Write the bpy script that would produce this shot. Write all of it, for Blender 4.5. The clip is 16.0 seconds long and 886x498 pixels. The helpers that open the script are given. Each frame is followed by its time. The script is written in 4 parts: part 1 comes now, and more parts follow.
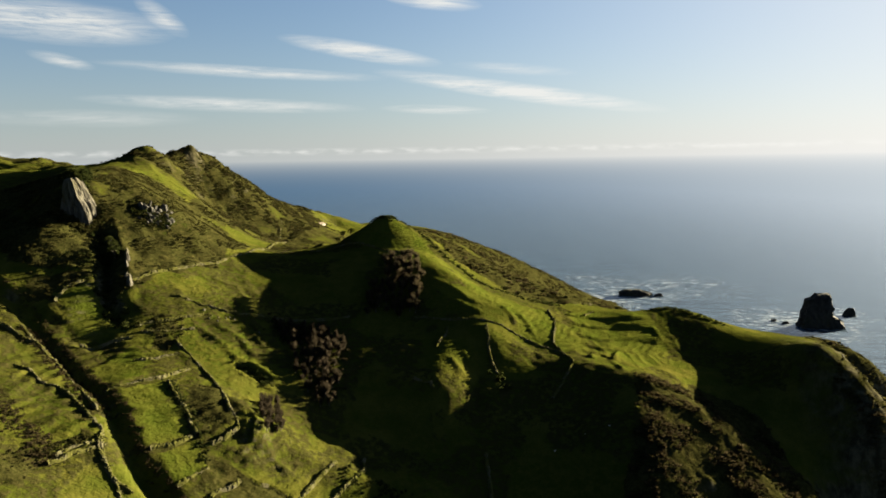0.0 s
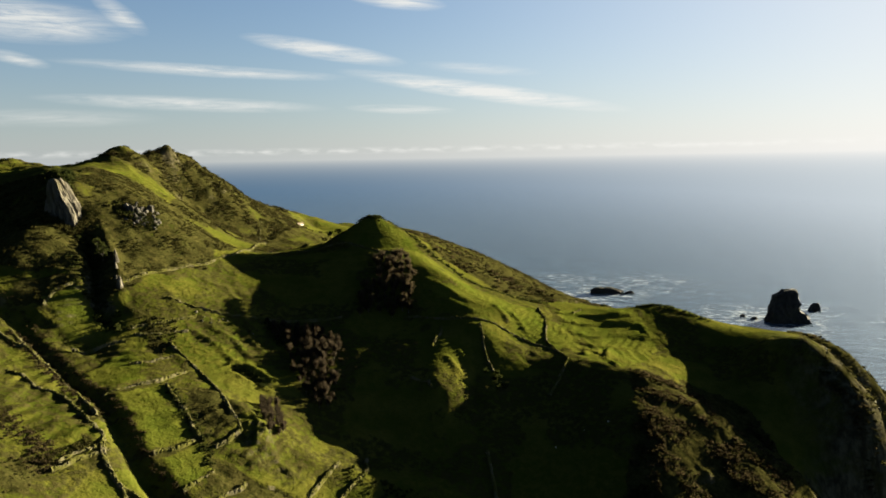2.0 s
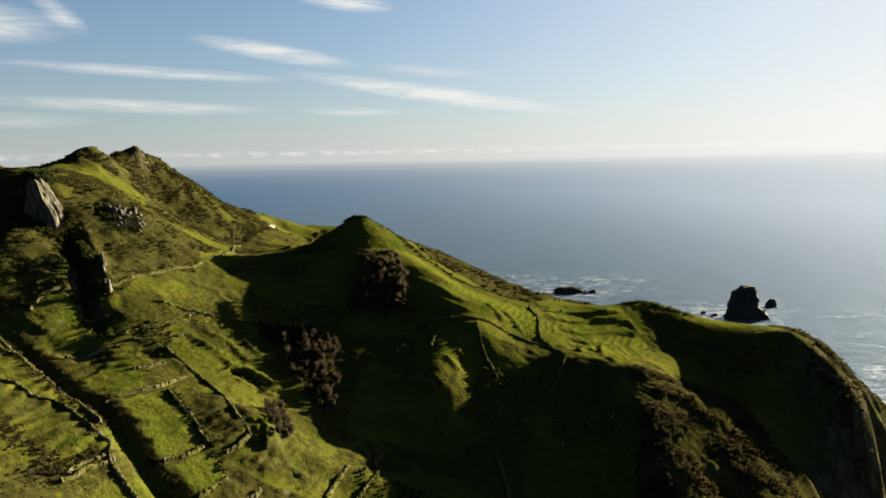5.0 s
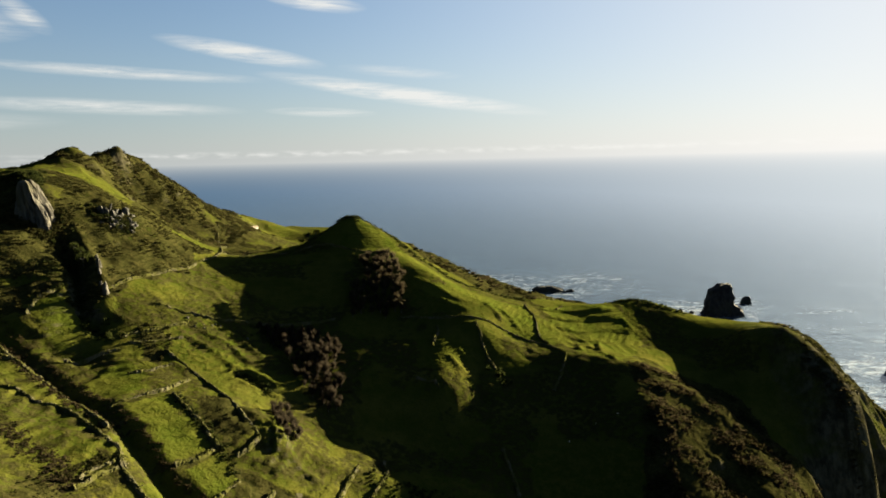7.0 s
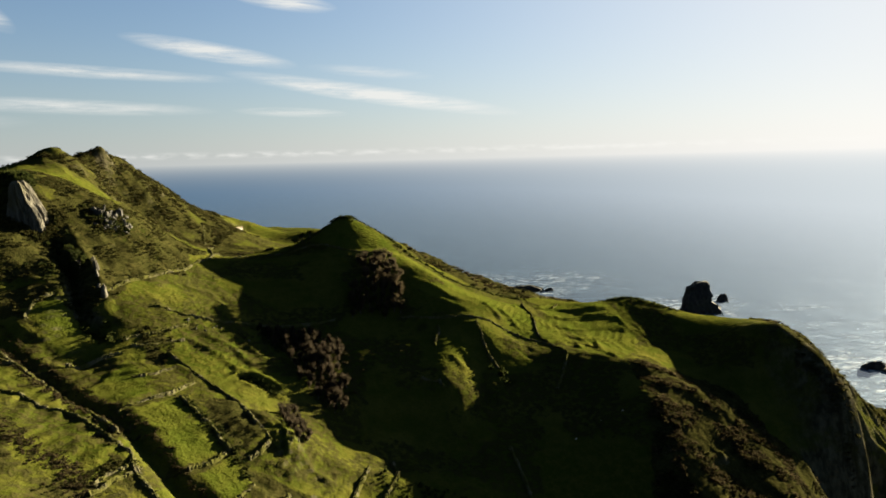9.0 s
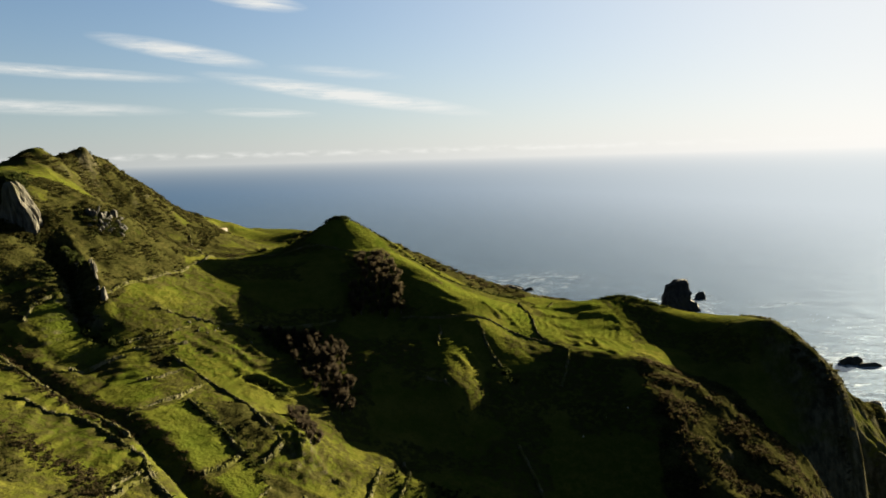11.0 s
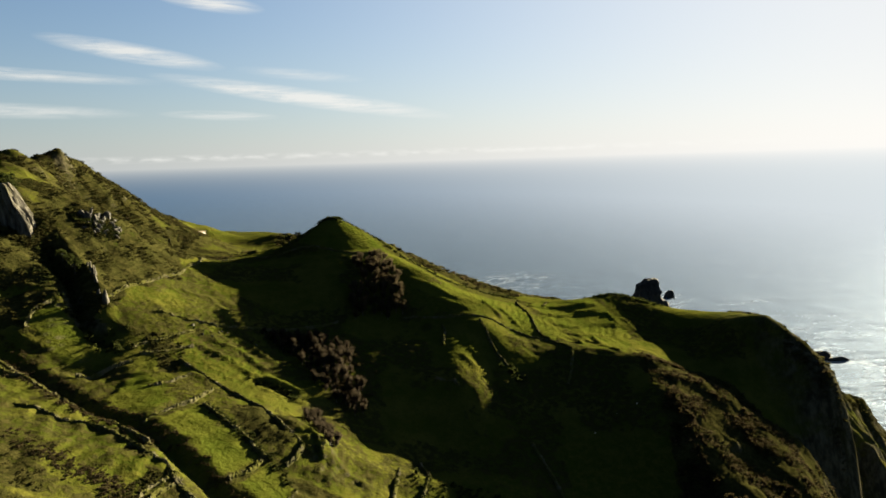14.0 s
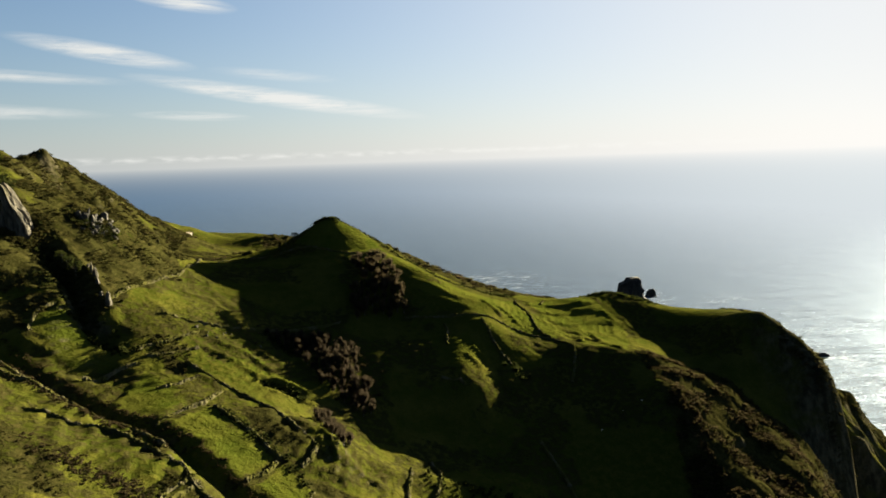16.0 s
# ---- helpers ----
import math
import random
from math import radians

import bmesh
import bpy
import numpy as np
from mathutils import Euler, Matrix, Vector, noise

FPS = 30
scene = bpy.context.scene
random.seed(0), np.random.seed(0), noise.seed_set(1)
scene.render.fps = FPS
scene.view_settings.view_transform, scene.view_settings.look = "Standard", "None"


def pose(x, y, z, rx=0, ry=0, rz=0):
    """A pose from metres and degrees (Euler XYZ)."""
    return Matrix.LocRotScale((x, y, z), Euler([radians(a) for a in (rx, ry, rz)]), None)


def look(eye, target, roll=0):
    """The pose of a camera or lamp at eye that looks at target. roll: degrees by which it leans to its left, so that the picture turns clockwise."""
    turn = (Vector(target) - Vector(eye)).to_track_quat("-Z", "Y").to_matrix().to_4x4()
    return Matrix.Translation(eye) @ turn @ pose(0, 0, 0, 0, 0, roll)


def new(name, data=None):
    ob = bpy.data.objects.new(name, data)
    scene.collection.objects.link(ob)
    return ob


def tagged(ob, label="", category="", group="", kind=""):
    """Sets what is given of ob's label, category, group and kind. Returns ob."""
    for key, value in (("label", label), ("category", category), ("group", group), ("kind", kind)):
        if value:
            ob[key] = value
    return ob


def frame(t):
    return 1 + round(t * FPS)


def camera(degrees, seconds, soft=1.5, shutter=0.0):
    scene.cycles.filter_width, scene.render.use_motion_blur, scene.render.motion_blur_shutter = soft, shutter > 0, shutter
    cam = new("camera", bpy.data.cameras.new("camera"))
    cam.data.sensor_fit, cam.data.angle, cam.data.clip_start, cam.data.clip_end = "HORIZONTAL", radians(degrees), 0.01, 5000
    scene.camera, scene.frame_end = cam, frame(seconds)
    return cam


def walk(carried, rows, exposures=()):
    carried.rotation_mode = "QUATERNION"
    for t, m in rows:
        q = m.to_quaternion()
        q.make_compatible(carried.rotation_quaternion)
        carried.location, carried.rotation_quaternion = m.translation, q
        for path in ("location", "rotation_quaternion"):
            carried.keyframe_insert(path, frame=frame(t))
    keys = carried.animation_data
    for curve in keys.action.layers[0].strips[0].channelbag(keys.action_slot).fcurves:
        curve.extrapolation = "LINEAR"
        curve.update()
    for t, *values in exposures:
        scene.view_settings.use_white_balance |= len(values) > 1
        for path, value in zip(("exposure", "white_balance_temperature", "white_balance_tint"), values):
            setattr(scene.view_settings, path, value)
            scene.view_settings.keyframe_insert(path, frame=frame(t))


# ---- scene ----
cam = camera(62.10, 16.0, soft=1.7)
PATH = [
    (0.0, (32.46, 1.22, 171.13), 8.614, -6.946, -0.892),
    (1.0, (28.08, 0.16, 171.35), 7.266, -7.018, -0.955),
    (2.0, (23.46, -0.32, 171.18), 5.948, -7.010, -1.019),
    (3.0, (18.74, -0.45, 170.85), 4.672, -6.968, -1.082),
    (4.0, (13.99, -0.40, 170.50), 3.441, -6.923, -1.146),
    (5.0, (9.27, -0.28, 170.23), 2.255, -6.892, -1.209),
    (6.0, (4.61, -0.15, 170.07), 1.111, -6.883, -1.273),
    (7.0, (0.00, 0.00, 170.00), 0.000, -6.893, -1.336),
    (8.0, (-4.57, 0.18, 170.00), -1.085, -6.915, -1.400),
    (9.0, (-9.11, 0.42, 170.03), -2.151, -6.939, -1.463),
    (10.0, (-13.66, 0.76, 170.02), -3.206, -6.954, -1.527),
    (11.0, (-18.21, 1.24, 169.93), -4.253, -6.951, -1.590),
    (12.0, (-22.77, 1.86, 169.76), -5.294, -6.926, -1.654),
    (13.0, (-27.31, 2.61, 169.50), -6.322, -6.884, -1.717),
    (14.0, (-31.77, 3.42, 169.21), -7.326, -6.838, -1.781),
    (15.0, (-36.07, 4.17, 169.02), -8.289, -6.815, -1.844),
    (16.0, (-40.06, 4.67, 169.09), -9.183, -6.857, -1.908),
]


def aim(eye, yaw, pitch, roll):
    """A camera pose from compass turn (to the left of +y), tilt up and roll, in degrees."""
    a, b = radians(yaw), radians(pitch)
    ahead = Vector((-math.sin(a) * math.cos(b), math.cos(a) * math.cos(b), math.sin(b)))
    return look(eye, Vector(eye) + 100 * ahead, roll)


EXPOSURE = 3.1
walk(cam, [(t, aim(eye, yaw, pitch, roll)) for t, eye, yaw, pitch, roll in PATH], [(0, EXPOSURE), (16, EXPOSURE)])

# ---- light ----
SUN_AZ, SUN_EL = 47.5, 9.9  # degrees clockwise from +y, and above the sea
world = bpy.data.worlds.new("sky")
scene.world = world
world.use_nodes = True
wt = world.node_tree
wt.nodes.clear()


def wnode(kind, **values):
    n = wt.nodes.new(kind)
    for key, value in values.items():
        n.inputs[int(key[1:])].default_value = value
    return n


def wmath(op, a, b=None, clamp=False):
    n = wt.nodes.new("ShaderNodeMath")
    n.operation, n.use_clamp = op, clamp
    for i, v in enumerate((a, b)):
        if v is None:
            continue
        if isinstance(v, (int, float)):
            n.inputs[i].default_value = v
        else:
            wt.links.new(v, n.inputs[i])
    return n.outputs[0]


def wmix(fac, a, b):
    n = wt.nodes.new("ShaderNodeMix")
    n.data_type = "RGBA"
    for sock, v in ((n.inputs[0], fac), (n.inputs[6], a), (n.inputs[7], b)):
        if isinstance(v, tuple) or isinstance(v, float):
            sock.default_value = v
        else:
            wt.links.new(v, sock)
    return n.outputs[2]


sky = wt.nodes.new("ShaderNodeTexSky")
sky.sky_type = "NISHITA"
sky.sun_disc = False
sky.sun_elevation, sky.sun_rotation = radians(SUN_EL), radians(SUN_AZ)
sky.altitude, sky.air_density, sky.dust_density, sky.ozone_density = 170, 1.0, 0.3, 4.0
SKY = 0.05  # strength
LEVEL = 1 / (SKY * 2 ** EXPOSURE)  # brings a sky colour as seen to its strength


def seen(r, g, b):
    return (r * LEVEL, g * LEVEL, b * LEVEL, 1)


way = wt.nodes.new("ShaderNodeTexCoord").outputs["Generated"]
split = wt.nodes.new("ShaderNodeSeparateXYZ")
wt.links.new(way, split.inputs[0])
turn_deg = wmath("MULTIPLY", wmath("ARCTAN2", split.outputs[0], split.outputs[1]), 180 / math.pi)
rise_deg = wmath("MULTIPLY", wmath("ARCSINE", split.outputs[2]), 180 / math.pi)
dot = wt.nodes.new("ShaderNodeVectorMath")
dot.operation = "DOT_PRODUCT"
wt.links.new(way, dot.inputs[0])
dot.inputs[1].default_value = (math.sin(radians(SUN_AZ)) * math.cos(radians(SUN_EL)), math.cos(radians(SUN_AZ)) * math.cos(radians(SUN_EL)), math.sin(radians(SUN_EL)))
toward = wmath("MAXIMUM", dot.outputs["Value"], 0.0)
dim = wt.nodes.new("ShaderNodeVectorMath")
dim.operation = "SCALE"
wt.links.new(sky.outputs[0], dim.inputs[0])
dim.inputs["Scale"].default_value = 0.36
away = wmath("MAXIMUM", wmath("MULTIPLY", dot.outputs["Value"], -1.0), 0.0)
# Sea haze: pale and low over the horizon, white towards the sun.
haze = wmix(wmath("POWER", toward, 2.2), wmix(wmath("POWER", away, 0.5), seen(0.48, 0.515, 0.522), seen(0.10, 0.11, 0.13)), seen(1.0, 0.985, 0.95))
color = wmix(wmath("MULTIPLY", wmath("POWER", toward, 4.2), 0.97), dim.outputs["Vector"], seen(0.98, 0.98, 0.97))
color = wmix(0.2, color, seen(0.34, 0.41, 0.50))
# A clear sky deepens overhead and on the side away from the sun.
deep = wt.nodes.new("ShaderNodeMapRange")
deep.interpolation_type = "SMOOTHSTEP"
wt.links.new(rise_deg, deep.inputs[0])
for i, v in enumerate((12.0, 55.0, 1.0, 0.34)):
    deep.inputs[i + 1].default_value = v
depth_of_sky = wmath("MULTIPLY", deep.outputs[0], wmath("SUBTRACT", 1.0, wmath("MULTIPLY", wmath("POWER", away, 0.7), 0.75)))
blue = wt.nodes.new("ShaderNodeVectorMath")
blue.operation = "MULTIPLY"
wt.links.new(color, blue.inputs[0])
wt.links.new(wmix(deep.outputs[0], (0.45, 0.95, 1.25, 1), (1.0, 1.0, 1.0, 1)), blue.inputs[1])
deepen = wt.nodes.new("ShaderNodeVectorMath")
deepen.operation = "SCALE"
wt.links.new(blue.outputs["Vector"], deepen.inputs[0])
wt.links.new(depth_of_sky, deepen.inputs["Scale"])
color = deepen.outputs["Vector"]
low = wmath("MULTIPLY", wmath("POWER", 2.718, wmath("MULTIPLY", wmath("MAXIMUM", rise_deg, 0.0), -1 / 5.0)), 0.93)
color = wmix(low, color, haze)
# Streaks of high cloud: turn, rise, length, breadth (degrees), tilt, density.
CLOUDS = [(-14.6, 8.15, 6.4, 0.75, -8.8, 0.75), (-2.6, 5.0, 11.5, 0.75, -8.6, 0.8), (-23, 6.6, 11, 0.5, -2.5, 0.5), (-24.5, 4.25, 10.5, 0.6, -1.8, 0.55),
          (-9, 3.8, 4.4, 0.4, -2.2, 0.5), (-35.5, 9.55, 8.0, 1.6, -2.5, 0.7), (-28.7, 10.2, 2.2, 0.8, -34, 0.5), (-9.2, 11.7, 4.0, 0.7, -6.5, 0.7), (-35.3, 7.05, 2.2, 0.5, -11.8, 0.5),
          (-3.0, 6.7, 5.0, 0.5, -5, 0.25), (-34, 3.2, 8, 0.7, 0, 0.25)]
at = wt.nodes.new("ShaderNodeCombineXYZ")
wt.links.new(turn_deg, at.inputs[0])
wt.links.new(rise_deg, at.inputs[1])
fray = wt.nodes.new("ShaderNodeTexNoise")
fray.inputs["Scale"].default_value, fray.inputs["Detail"].default_value, fray.inputs["Roughness"].default_value = 0.8, 9, 0.68
fray.inputs["Distortion"].default_value = 0.5
stretch = wt.nodes.new("ShaderNodeMapping")
stretch.inputs["Scale"].default_value = (0.32, 3.0, 1)
stretch.inputs["Rotation"].default_value = (0, 0, radians(6))
wt.links.new(at.outputs[0], stretch.inputs[0])
wt.links.new(stretch.outputs[0], fray.inputs["Vector"])
cover_sum = None
for turn, rise, length, breadth, tilt, dense in CLOUDS:
    mp = wt.nodes.new("ShaderNodeMapping")
    mp.vector_type = "TEXTURE"
    mp.inputs["Location"].default_value = (turn, rise, 0)
    mp.inputs["Rotation"].default_value = (0, 0, radians(tilt))
    mp.inputs["Scale"].default_value = (length, 0.98 * breadth, 1)
    wt.links.new(at.outputs[0], mp.inputs[0])
    ball = wt.nodes.new("ShaderNodeTexGradient")
    ball.gradient_type = "SPHERICAL"
    wt.links.new(mp.outputs[0], ball.inputs[0])
    one = wmath("MULTIPLY", wmath("POWER", ball.outputs["Fac"], 1.0), dense * 2.5)
    cover_sum = one if cover_sum is None else wmath("ADD", cover_sum, one)
wisp = wmath("MULTIPLY", wmath("SUBTRACT", fray.outputs["Fac"], 0.27), 2.6, True)
cloud = wmath("MULTIPLY", cover_sum, wisp, True)
# A far bank of small clouds just over the horizon.
puff = wt.nodes.new("ShaderNodeTexNoise")
puff.inputs["Scale"].default_value, puff.inputs["Detail"].default_value = 1.1, 5
row = wt.nodes.new("ShaderNodeMapping")
row.inputs["Scale"].default_value = (0.7, 2.2, 1)
wt.links.new(at.outputs[0], row.inputs[0])
wt.links.new(row.outputs[0], puff.inputs["Vector"])
bank = wmath("MULTIPLY", wmath("SUBTRACT", 1.0, wmath("ABSOLUTE", wmath("MULTIPLY", wmath("SUBTRACT", rise_deg, 0.72), 3.2)), True), wmath("MULTIPLY", wmath("SUBTRACT", puff.outputs["Fac"], 0.4), 3.5, True), True)
cloud = wmath("MAXIMUM", wmath("MULTIPLY", cloud, 0.88), wmath("MULTIPLY", bank, 0.75))
color = wmix(cloud, color, wmix(wmath("POWER", toward, 2.0), seen(0.80, 0.81, 0.78), seen(1.0, 0.98, 0.93)))
# Below the horizon the open sea goes on, with haze painted into its colour.
far_sea = wmix(wmath("POWER", toward, 3.4), seen(0.076, 0.162, 0.268), seen(0.80, 0.85, 0.86))
sink = wmath("SUBTRACT", 1.0, wmath("POWER", 2.718, wmath("MULTIPLY", wmath("MAXIMUM", wmath("SUBTRACT", 0.05, rise_deg), 0.0), -1.4)))
color = wmix(sink, color, far_sea)
bg = wnode("ShaderNodeBackground", i1=SKY)
wout = wt.nodes.new("ShaderNodeOutputWorld")
wt.links.new(color, bg.inputs[0])
wt.links.new(bg.outputs[0], wout.inputs[0])

sun_data = bpy.data.lights.new("sun", "SUN")
sun_data.energy, sun_data.angle, sun_data.color = 5.0, radians(0.5), (1.0, 0.86, 0.56)
sun = new("sun", sun_data)
sun_way = Vector((math.sin(radians(SUN_AZ)) * math.cos(radians(SUN_EL)), math.cos(radians(SUN_AZ)) * math.cos(radians(SUN_EL)), math.sin(radians(SUN_EL))))
sun.matrix_world = look(sun_way * 1000, (0, 0, 0))

# ---- land ----
# Guide lines of the landforms: x, y and height in metres.
HILL = [(-420, 560, 174), (-294, 400, 176), (-262, 412, 171), (-196, 356, 171), (-189, 379, 177), (-184, 396, 172), (-178, 412, 174), (-205, 385, 171),
        (-225, 375, 170), (-245, 395, 170), (-215, 402, 168), (-168, 418, 168), (-163, 410, 159), (-162, 445, 160), (-160, 480, 147), (-150, 515, 135),
        (-172, 358, 165), (-155, 393, 144.5), (-144, 390, 140), (-121, 403, 126), (-230, 480, 150), (-260, 620, 105), (-330, 300, 172), (-420, 300, 190)]
SPUR = [(-182, 333, 171), (-160, 285, 168.5), (-142, 252, 168.5), (-130, 240, 164), (-124, 248, 160.8), (-124, 242, 160), (-110, 252, 156), (-183, 280, 164), (-211, 300, 160), (-127, 229, 154),
        (-103, 240, 145), (-104, 268, 149), (-98, 280, 142), (-92, 291, 136), (-112, 312, 137), (-135, 352, 146), (-118, 358, 132)]
SCARP = [(-110, 227, 145), (-103, 217, 140), (-97, 212, 134), (-109, 205, 135), (-150, 215, 146), (-190, 220, 156), (-165, 250, 158), (-160, 235, 154),
         (-101, 190, 125), (-107, 179, 123), (-140, 180, 138), (-180, 150, 146), (-126.7, 215.6, 149.2), (-127, 209.5, 143.6), (-119.1, 223.8, 146.2),
         (-117.9, 197.7, 133)]
FIELDS = [(-90, 169, 117), (-91, 150, 118), (-82, 142, 114), (-76, 167, 116), (-67, 177, 115), (-51, 158, 107), (-57, 149, 107), (-47, 173, 109),
          (-40, 170, 105), (-58, 187, 112), (-82, 193, 121), (-79, 220, 127), (-72, 220, 124), (-86, 248, 135), (-56, 226, 117), (-35, 222, 113),
          (-32, 202, 106), (-42, 196, 107), (-34, 184, 101), (-39, 154, 101), (-80, 120, 114), (-40, 110, 96), (-140, 110, 130)]
VALLEY = [(-15, 168, 93.2), (-13, 150, 87), (-23, 161.8, 93.4), (-8, 190, 94.3), (-15, 180, 93.4), (3, 172, 90), (-15, 222, 112.4), (17, 195, 95), (28, 178, 88), (20, 140, 73),
          (42, 172, 85), (0, 100, 80), (60, 120, 72), (58, 150, 79), (47.3, 196.3, 98.8), (-1.9, 206.7, 103.8), (50, 216, 103.4), (56, 213.5, 103), (42, 218.5, 103.4), (40, 210, 99.8)]
CONE = [(-27, 278, 135), (-20, 274, 134), (-21, 254, 124), (-29, 255, 127), (-6, 269, 130), (-48, 250, 125), (-35, 242, 119), (-57, 300, 135), (-68, 345, 131),
        (-78, 392, 125), (-38, 330, 138), (-18.6, 245.4, 117.4), (6.2, 266.5, 121.8), (-12.9, 278.1, 132.8), (-5.1, 277.1, 127.8)]
SHELF = [(30, 272, 114), (33, 267, 112), (24, 243, 109), (70, 280, 105), (62, 310, 107), (81, 303, 110), (14, 290, 119), (90, 294, 107), (39.2, 230.8, 107),
         (11, 238.6, 115.7), (-3, 242.2, 116.6), (15.7, 219.5, 104.3), (57.6, 267.7, 104.8), (61.5, 265, 103), (69.2, 259, 101), (32.5, 255, 110),
         (50, 285, 109), (61.5, 288.2, 110), (16.5, 256.2, 117.6), (56, 219.5, 105.9), (61, 221, 105.7), (50, 222, 106.4), (42, 225.5, 106.9), (48, 235, 105.9), (56, 231, 105), (68, 226, 102),
         (72, 240, 100)]
RIDGE = [(66, 203, 98), (99, 206, 83), (104, 203, 79), (76, 180, 82), (89, 180, 79), (97, 181, 70), (103, 190, 70), (110, 198, 64), (62.9, 213.8, 103.4),
         (74.6, 215.2, 99.8), (82.9, 211, 94.8), (88.9, 204.9, 89.1), (95.5, 197.5, 81.5), (65.8, 185.6, 91), (57.7, 197.7, 99.8), (63.2, 176.3, 87.5),
         (80, 221, 93.5), (89, 216, 87)]
HEAD = [(100, 300, 105), (114, 300, 101), (125, 318, 96), (113, 262, 107), (117, 246, 109), (127, 250, 103), (135, 248, 95), (144, 292, 97), (154, 290, 90),
        (97, 264, 98), (82, 272, 99.5), (84, 290, 106), (97, 285, 104.5), (96, 236, 93), (114, 236, 89), (130, 226, 86), (133, 222, 62), (120, 210, 45),
        (150, 236, 68), (151, 224, 48), (147, 258, 86), (162, 266, 72), (178, 262, 44), (190, 268, 26), (172, 285, 64), (190, 287, 51), (210, 300, 38),
        (109.4, 224, 79.5), (90, 240, 92)]
FAR = [(-146, 548, 130), (-136, 582, 125), (-135, 557, 120), (-118, 538, 115), (-99, 489, 116), (-107, 690, 109), (-112, 600, 113), (-80, 560, 118),
       (-72, 610, 113), (-33, 670, 88), (0, 745, 66), (35, 800, 41), (92, 850, 6), (-60, 480, 108), (-20, 420, 100)]
SHORE = [(60, 380, 84), (100, 370, 70), (140, 380, 30), (60, 480, 45), (90, 560, 10), (20, 560, 60), (90, 700, -5), (130, 900, -10), (160, 700, -20),
         (180, 450, -20), (240, 340, -8), (250, 260, -15), (140, 190, 10), (130, 160, 12), (125, 130, 10), (180, 200, -15), (170, 120, -20), (110, 90, 20),
         (-150, 900, 40), (-60, 900, 20), (0, 1000, -10), (-250, 900, 40), (-420, 800, 90)]
GUIDES = np.array(HILL + SPUR + SCARP + FIELDS + VALLEY + CONE + SHELF + RIDGE + HEAD + FAR + SHORE, float)


def plate(d2):
    return 0.5 * d2 * np.log(d2 + 1e-9)


def spline(g, smooth):
    """A thin plate laid over guide heights."""
    xy, n = g[:, :2] / 100, len(g)
    a = np.zeros((n + 3, n + 3))
    a[:n, :n] = plate(((xy[:, None] - xy[None]) ** 2).sum(-1)) + smooth * np.eye(n)
    a[:n, n:] = np.c_[np.ones(n), xy]
    a[n:, :n] = a[:n, n:].T
    return np.linalg.solve(a, np.r_[g[:, 2], 0, 0, 0])


WEIGHTS = spline(GUIDES, 0.002)


def fade(d, near, far):
    s = np.clip((d - near) / (far - near), 0, 1)
    return 1 - s * s * (3 - 2 * s)


def bump(x, y, cx, cy, r, h, power=2.0):
    d = np.hypot(x - cx, y - cy) / r
    return h * np.exp(-d ** power)


def base_land(x, y):
    x, y = np.asarray(x, float), np.asarray(y, float)
    shape = x.shape
    px, py = x.ravel() / 100, y.ravel() / 100
    out = np.full(px.shape, WEIGHTS[-3]) + WEIGHTS[-2] * px + WEIGHTS[-1] * py
    gx, gy = GUIDES[:, 0] / 100, GUIDES[:, 1] / 100
    for w, a, b in zip(WEIGHTS, gx, gy):
        out += w * plate((px - a) ** 2 + (py - b) ** 2)
    return out.reshape(shape)


def lattice(ix, iy, seed):
    h = np.sin(ix * 127.1 + iy * 311.7 + seed * 74.7) * 43758.5453
    return h - np.floor(h)


def ripple(x, y, size, seed=0):
    """Smooth random heights from -1 to 1, of lumps of that size."""
    x, y = np.asarray(x, float) / size + 1000, np.asarray(y, float) / size + 1000
    ix, iy = np.floor(x), np.floor(y)
    u, v = x - ix, y - iy
    u, v = u * u * (3 - 2 * u), v * v * (3 - 2 * v)
    a = lattice(ix, iy, seed) * (1 - u) + lattice(ix + 1, iy, seed) * u
    b = lattice(ix, iy + 1, seed) * (1 - u) + lattice(ix + 1, iy + 1, seed) * u
    return 2 * (a * (1 - v) + b * v) - 1


def rough(x, y, size, octaves, seed=0):
    return sum(ripple(x, y, size / 2 ** k, seed + 7 * k) / 2 ** k for k in range(octaves))


def off_line(x, y, line):
    """Distance to a broken line, and how far along it, from 0 to 1."""
    best, along = np.full(np.shape(x), 1e9), np.zeros(np.shape(x))
    n = len(line) - 1
    for k, (a, b) in enumerate(zip(line, line[1:])):
        dx, dy = b[0] - a[0], b[1] - a[1]
        s = np.clip(((x - a[0]) * dx + (y - a[1]) * dy) / (dx * dx + dy * dy), 0, 1)
        d = np.hypot(x - a[0] - s * dx, y - a[1] - s * dy)
        along = np.where(d < best, (k + s) / n, along)
        best = np.minimum(best, d)
    return best, along


def inside(x, y, ring, wobble=2.0, seed=3):
    """1 within a ring of corners, with an uneven outline."""
    x = x + wobble * rough(x, y, 9, 3, seed)
    y = y + wobble * rough(x, y, 9, 3, seed + 1)
    odd = np.zeros(np.shape(x), bool)
    for a, b in zip(ring, ring[1:] + ring[:1]):
        cross = (a[1] > y) != (b[1] > y)
        odd ^= cross & (x < (b[0] - a[0]) * (y - a[1]) / (b[1] - a[1] + 1e-9) + a[0])
    return odd.astype(float)


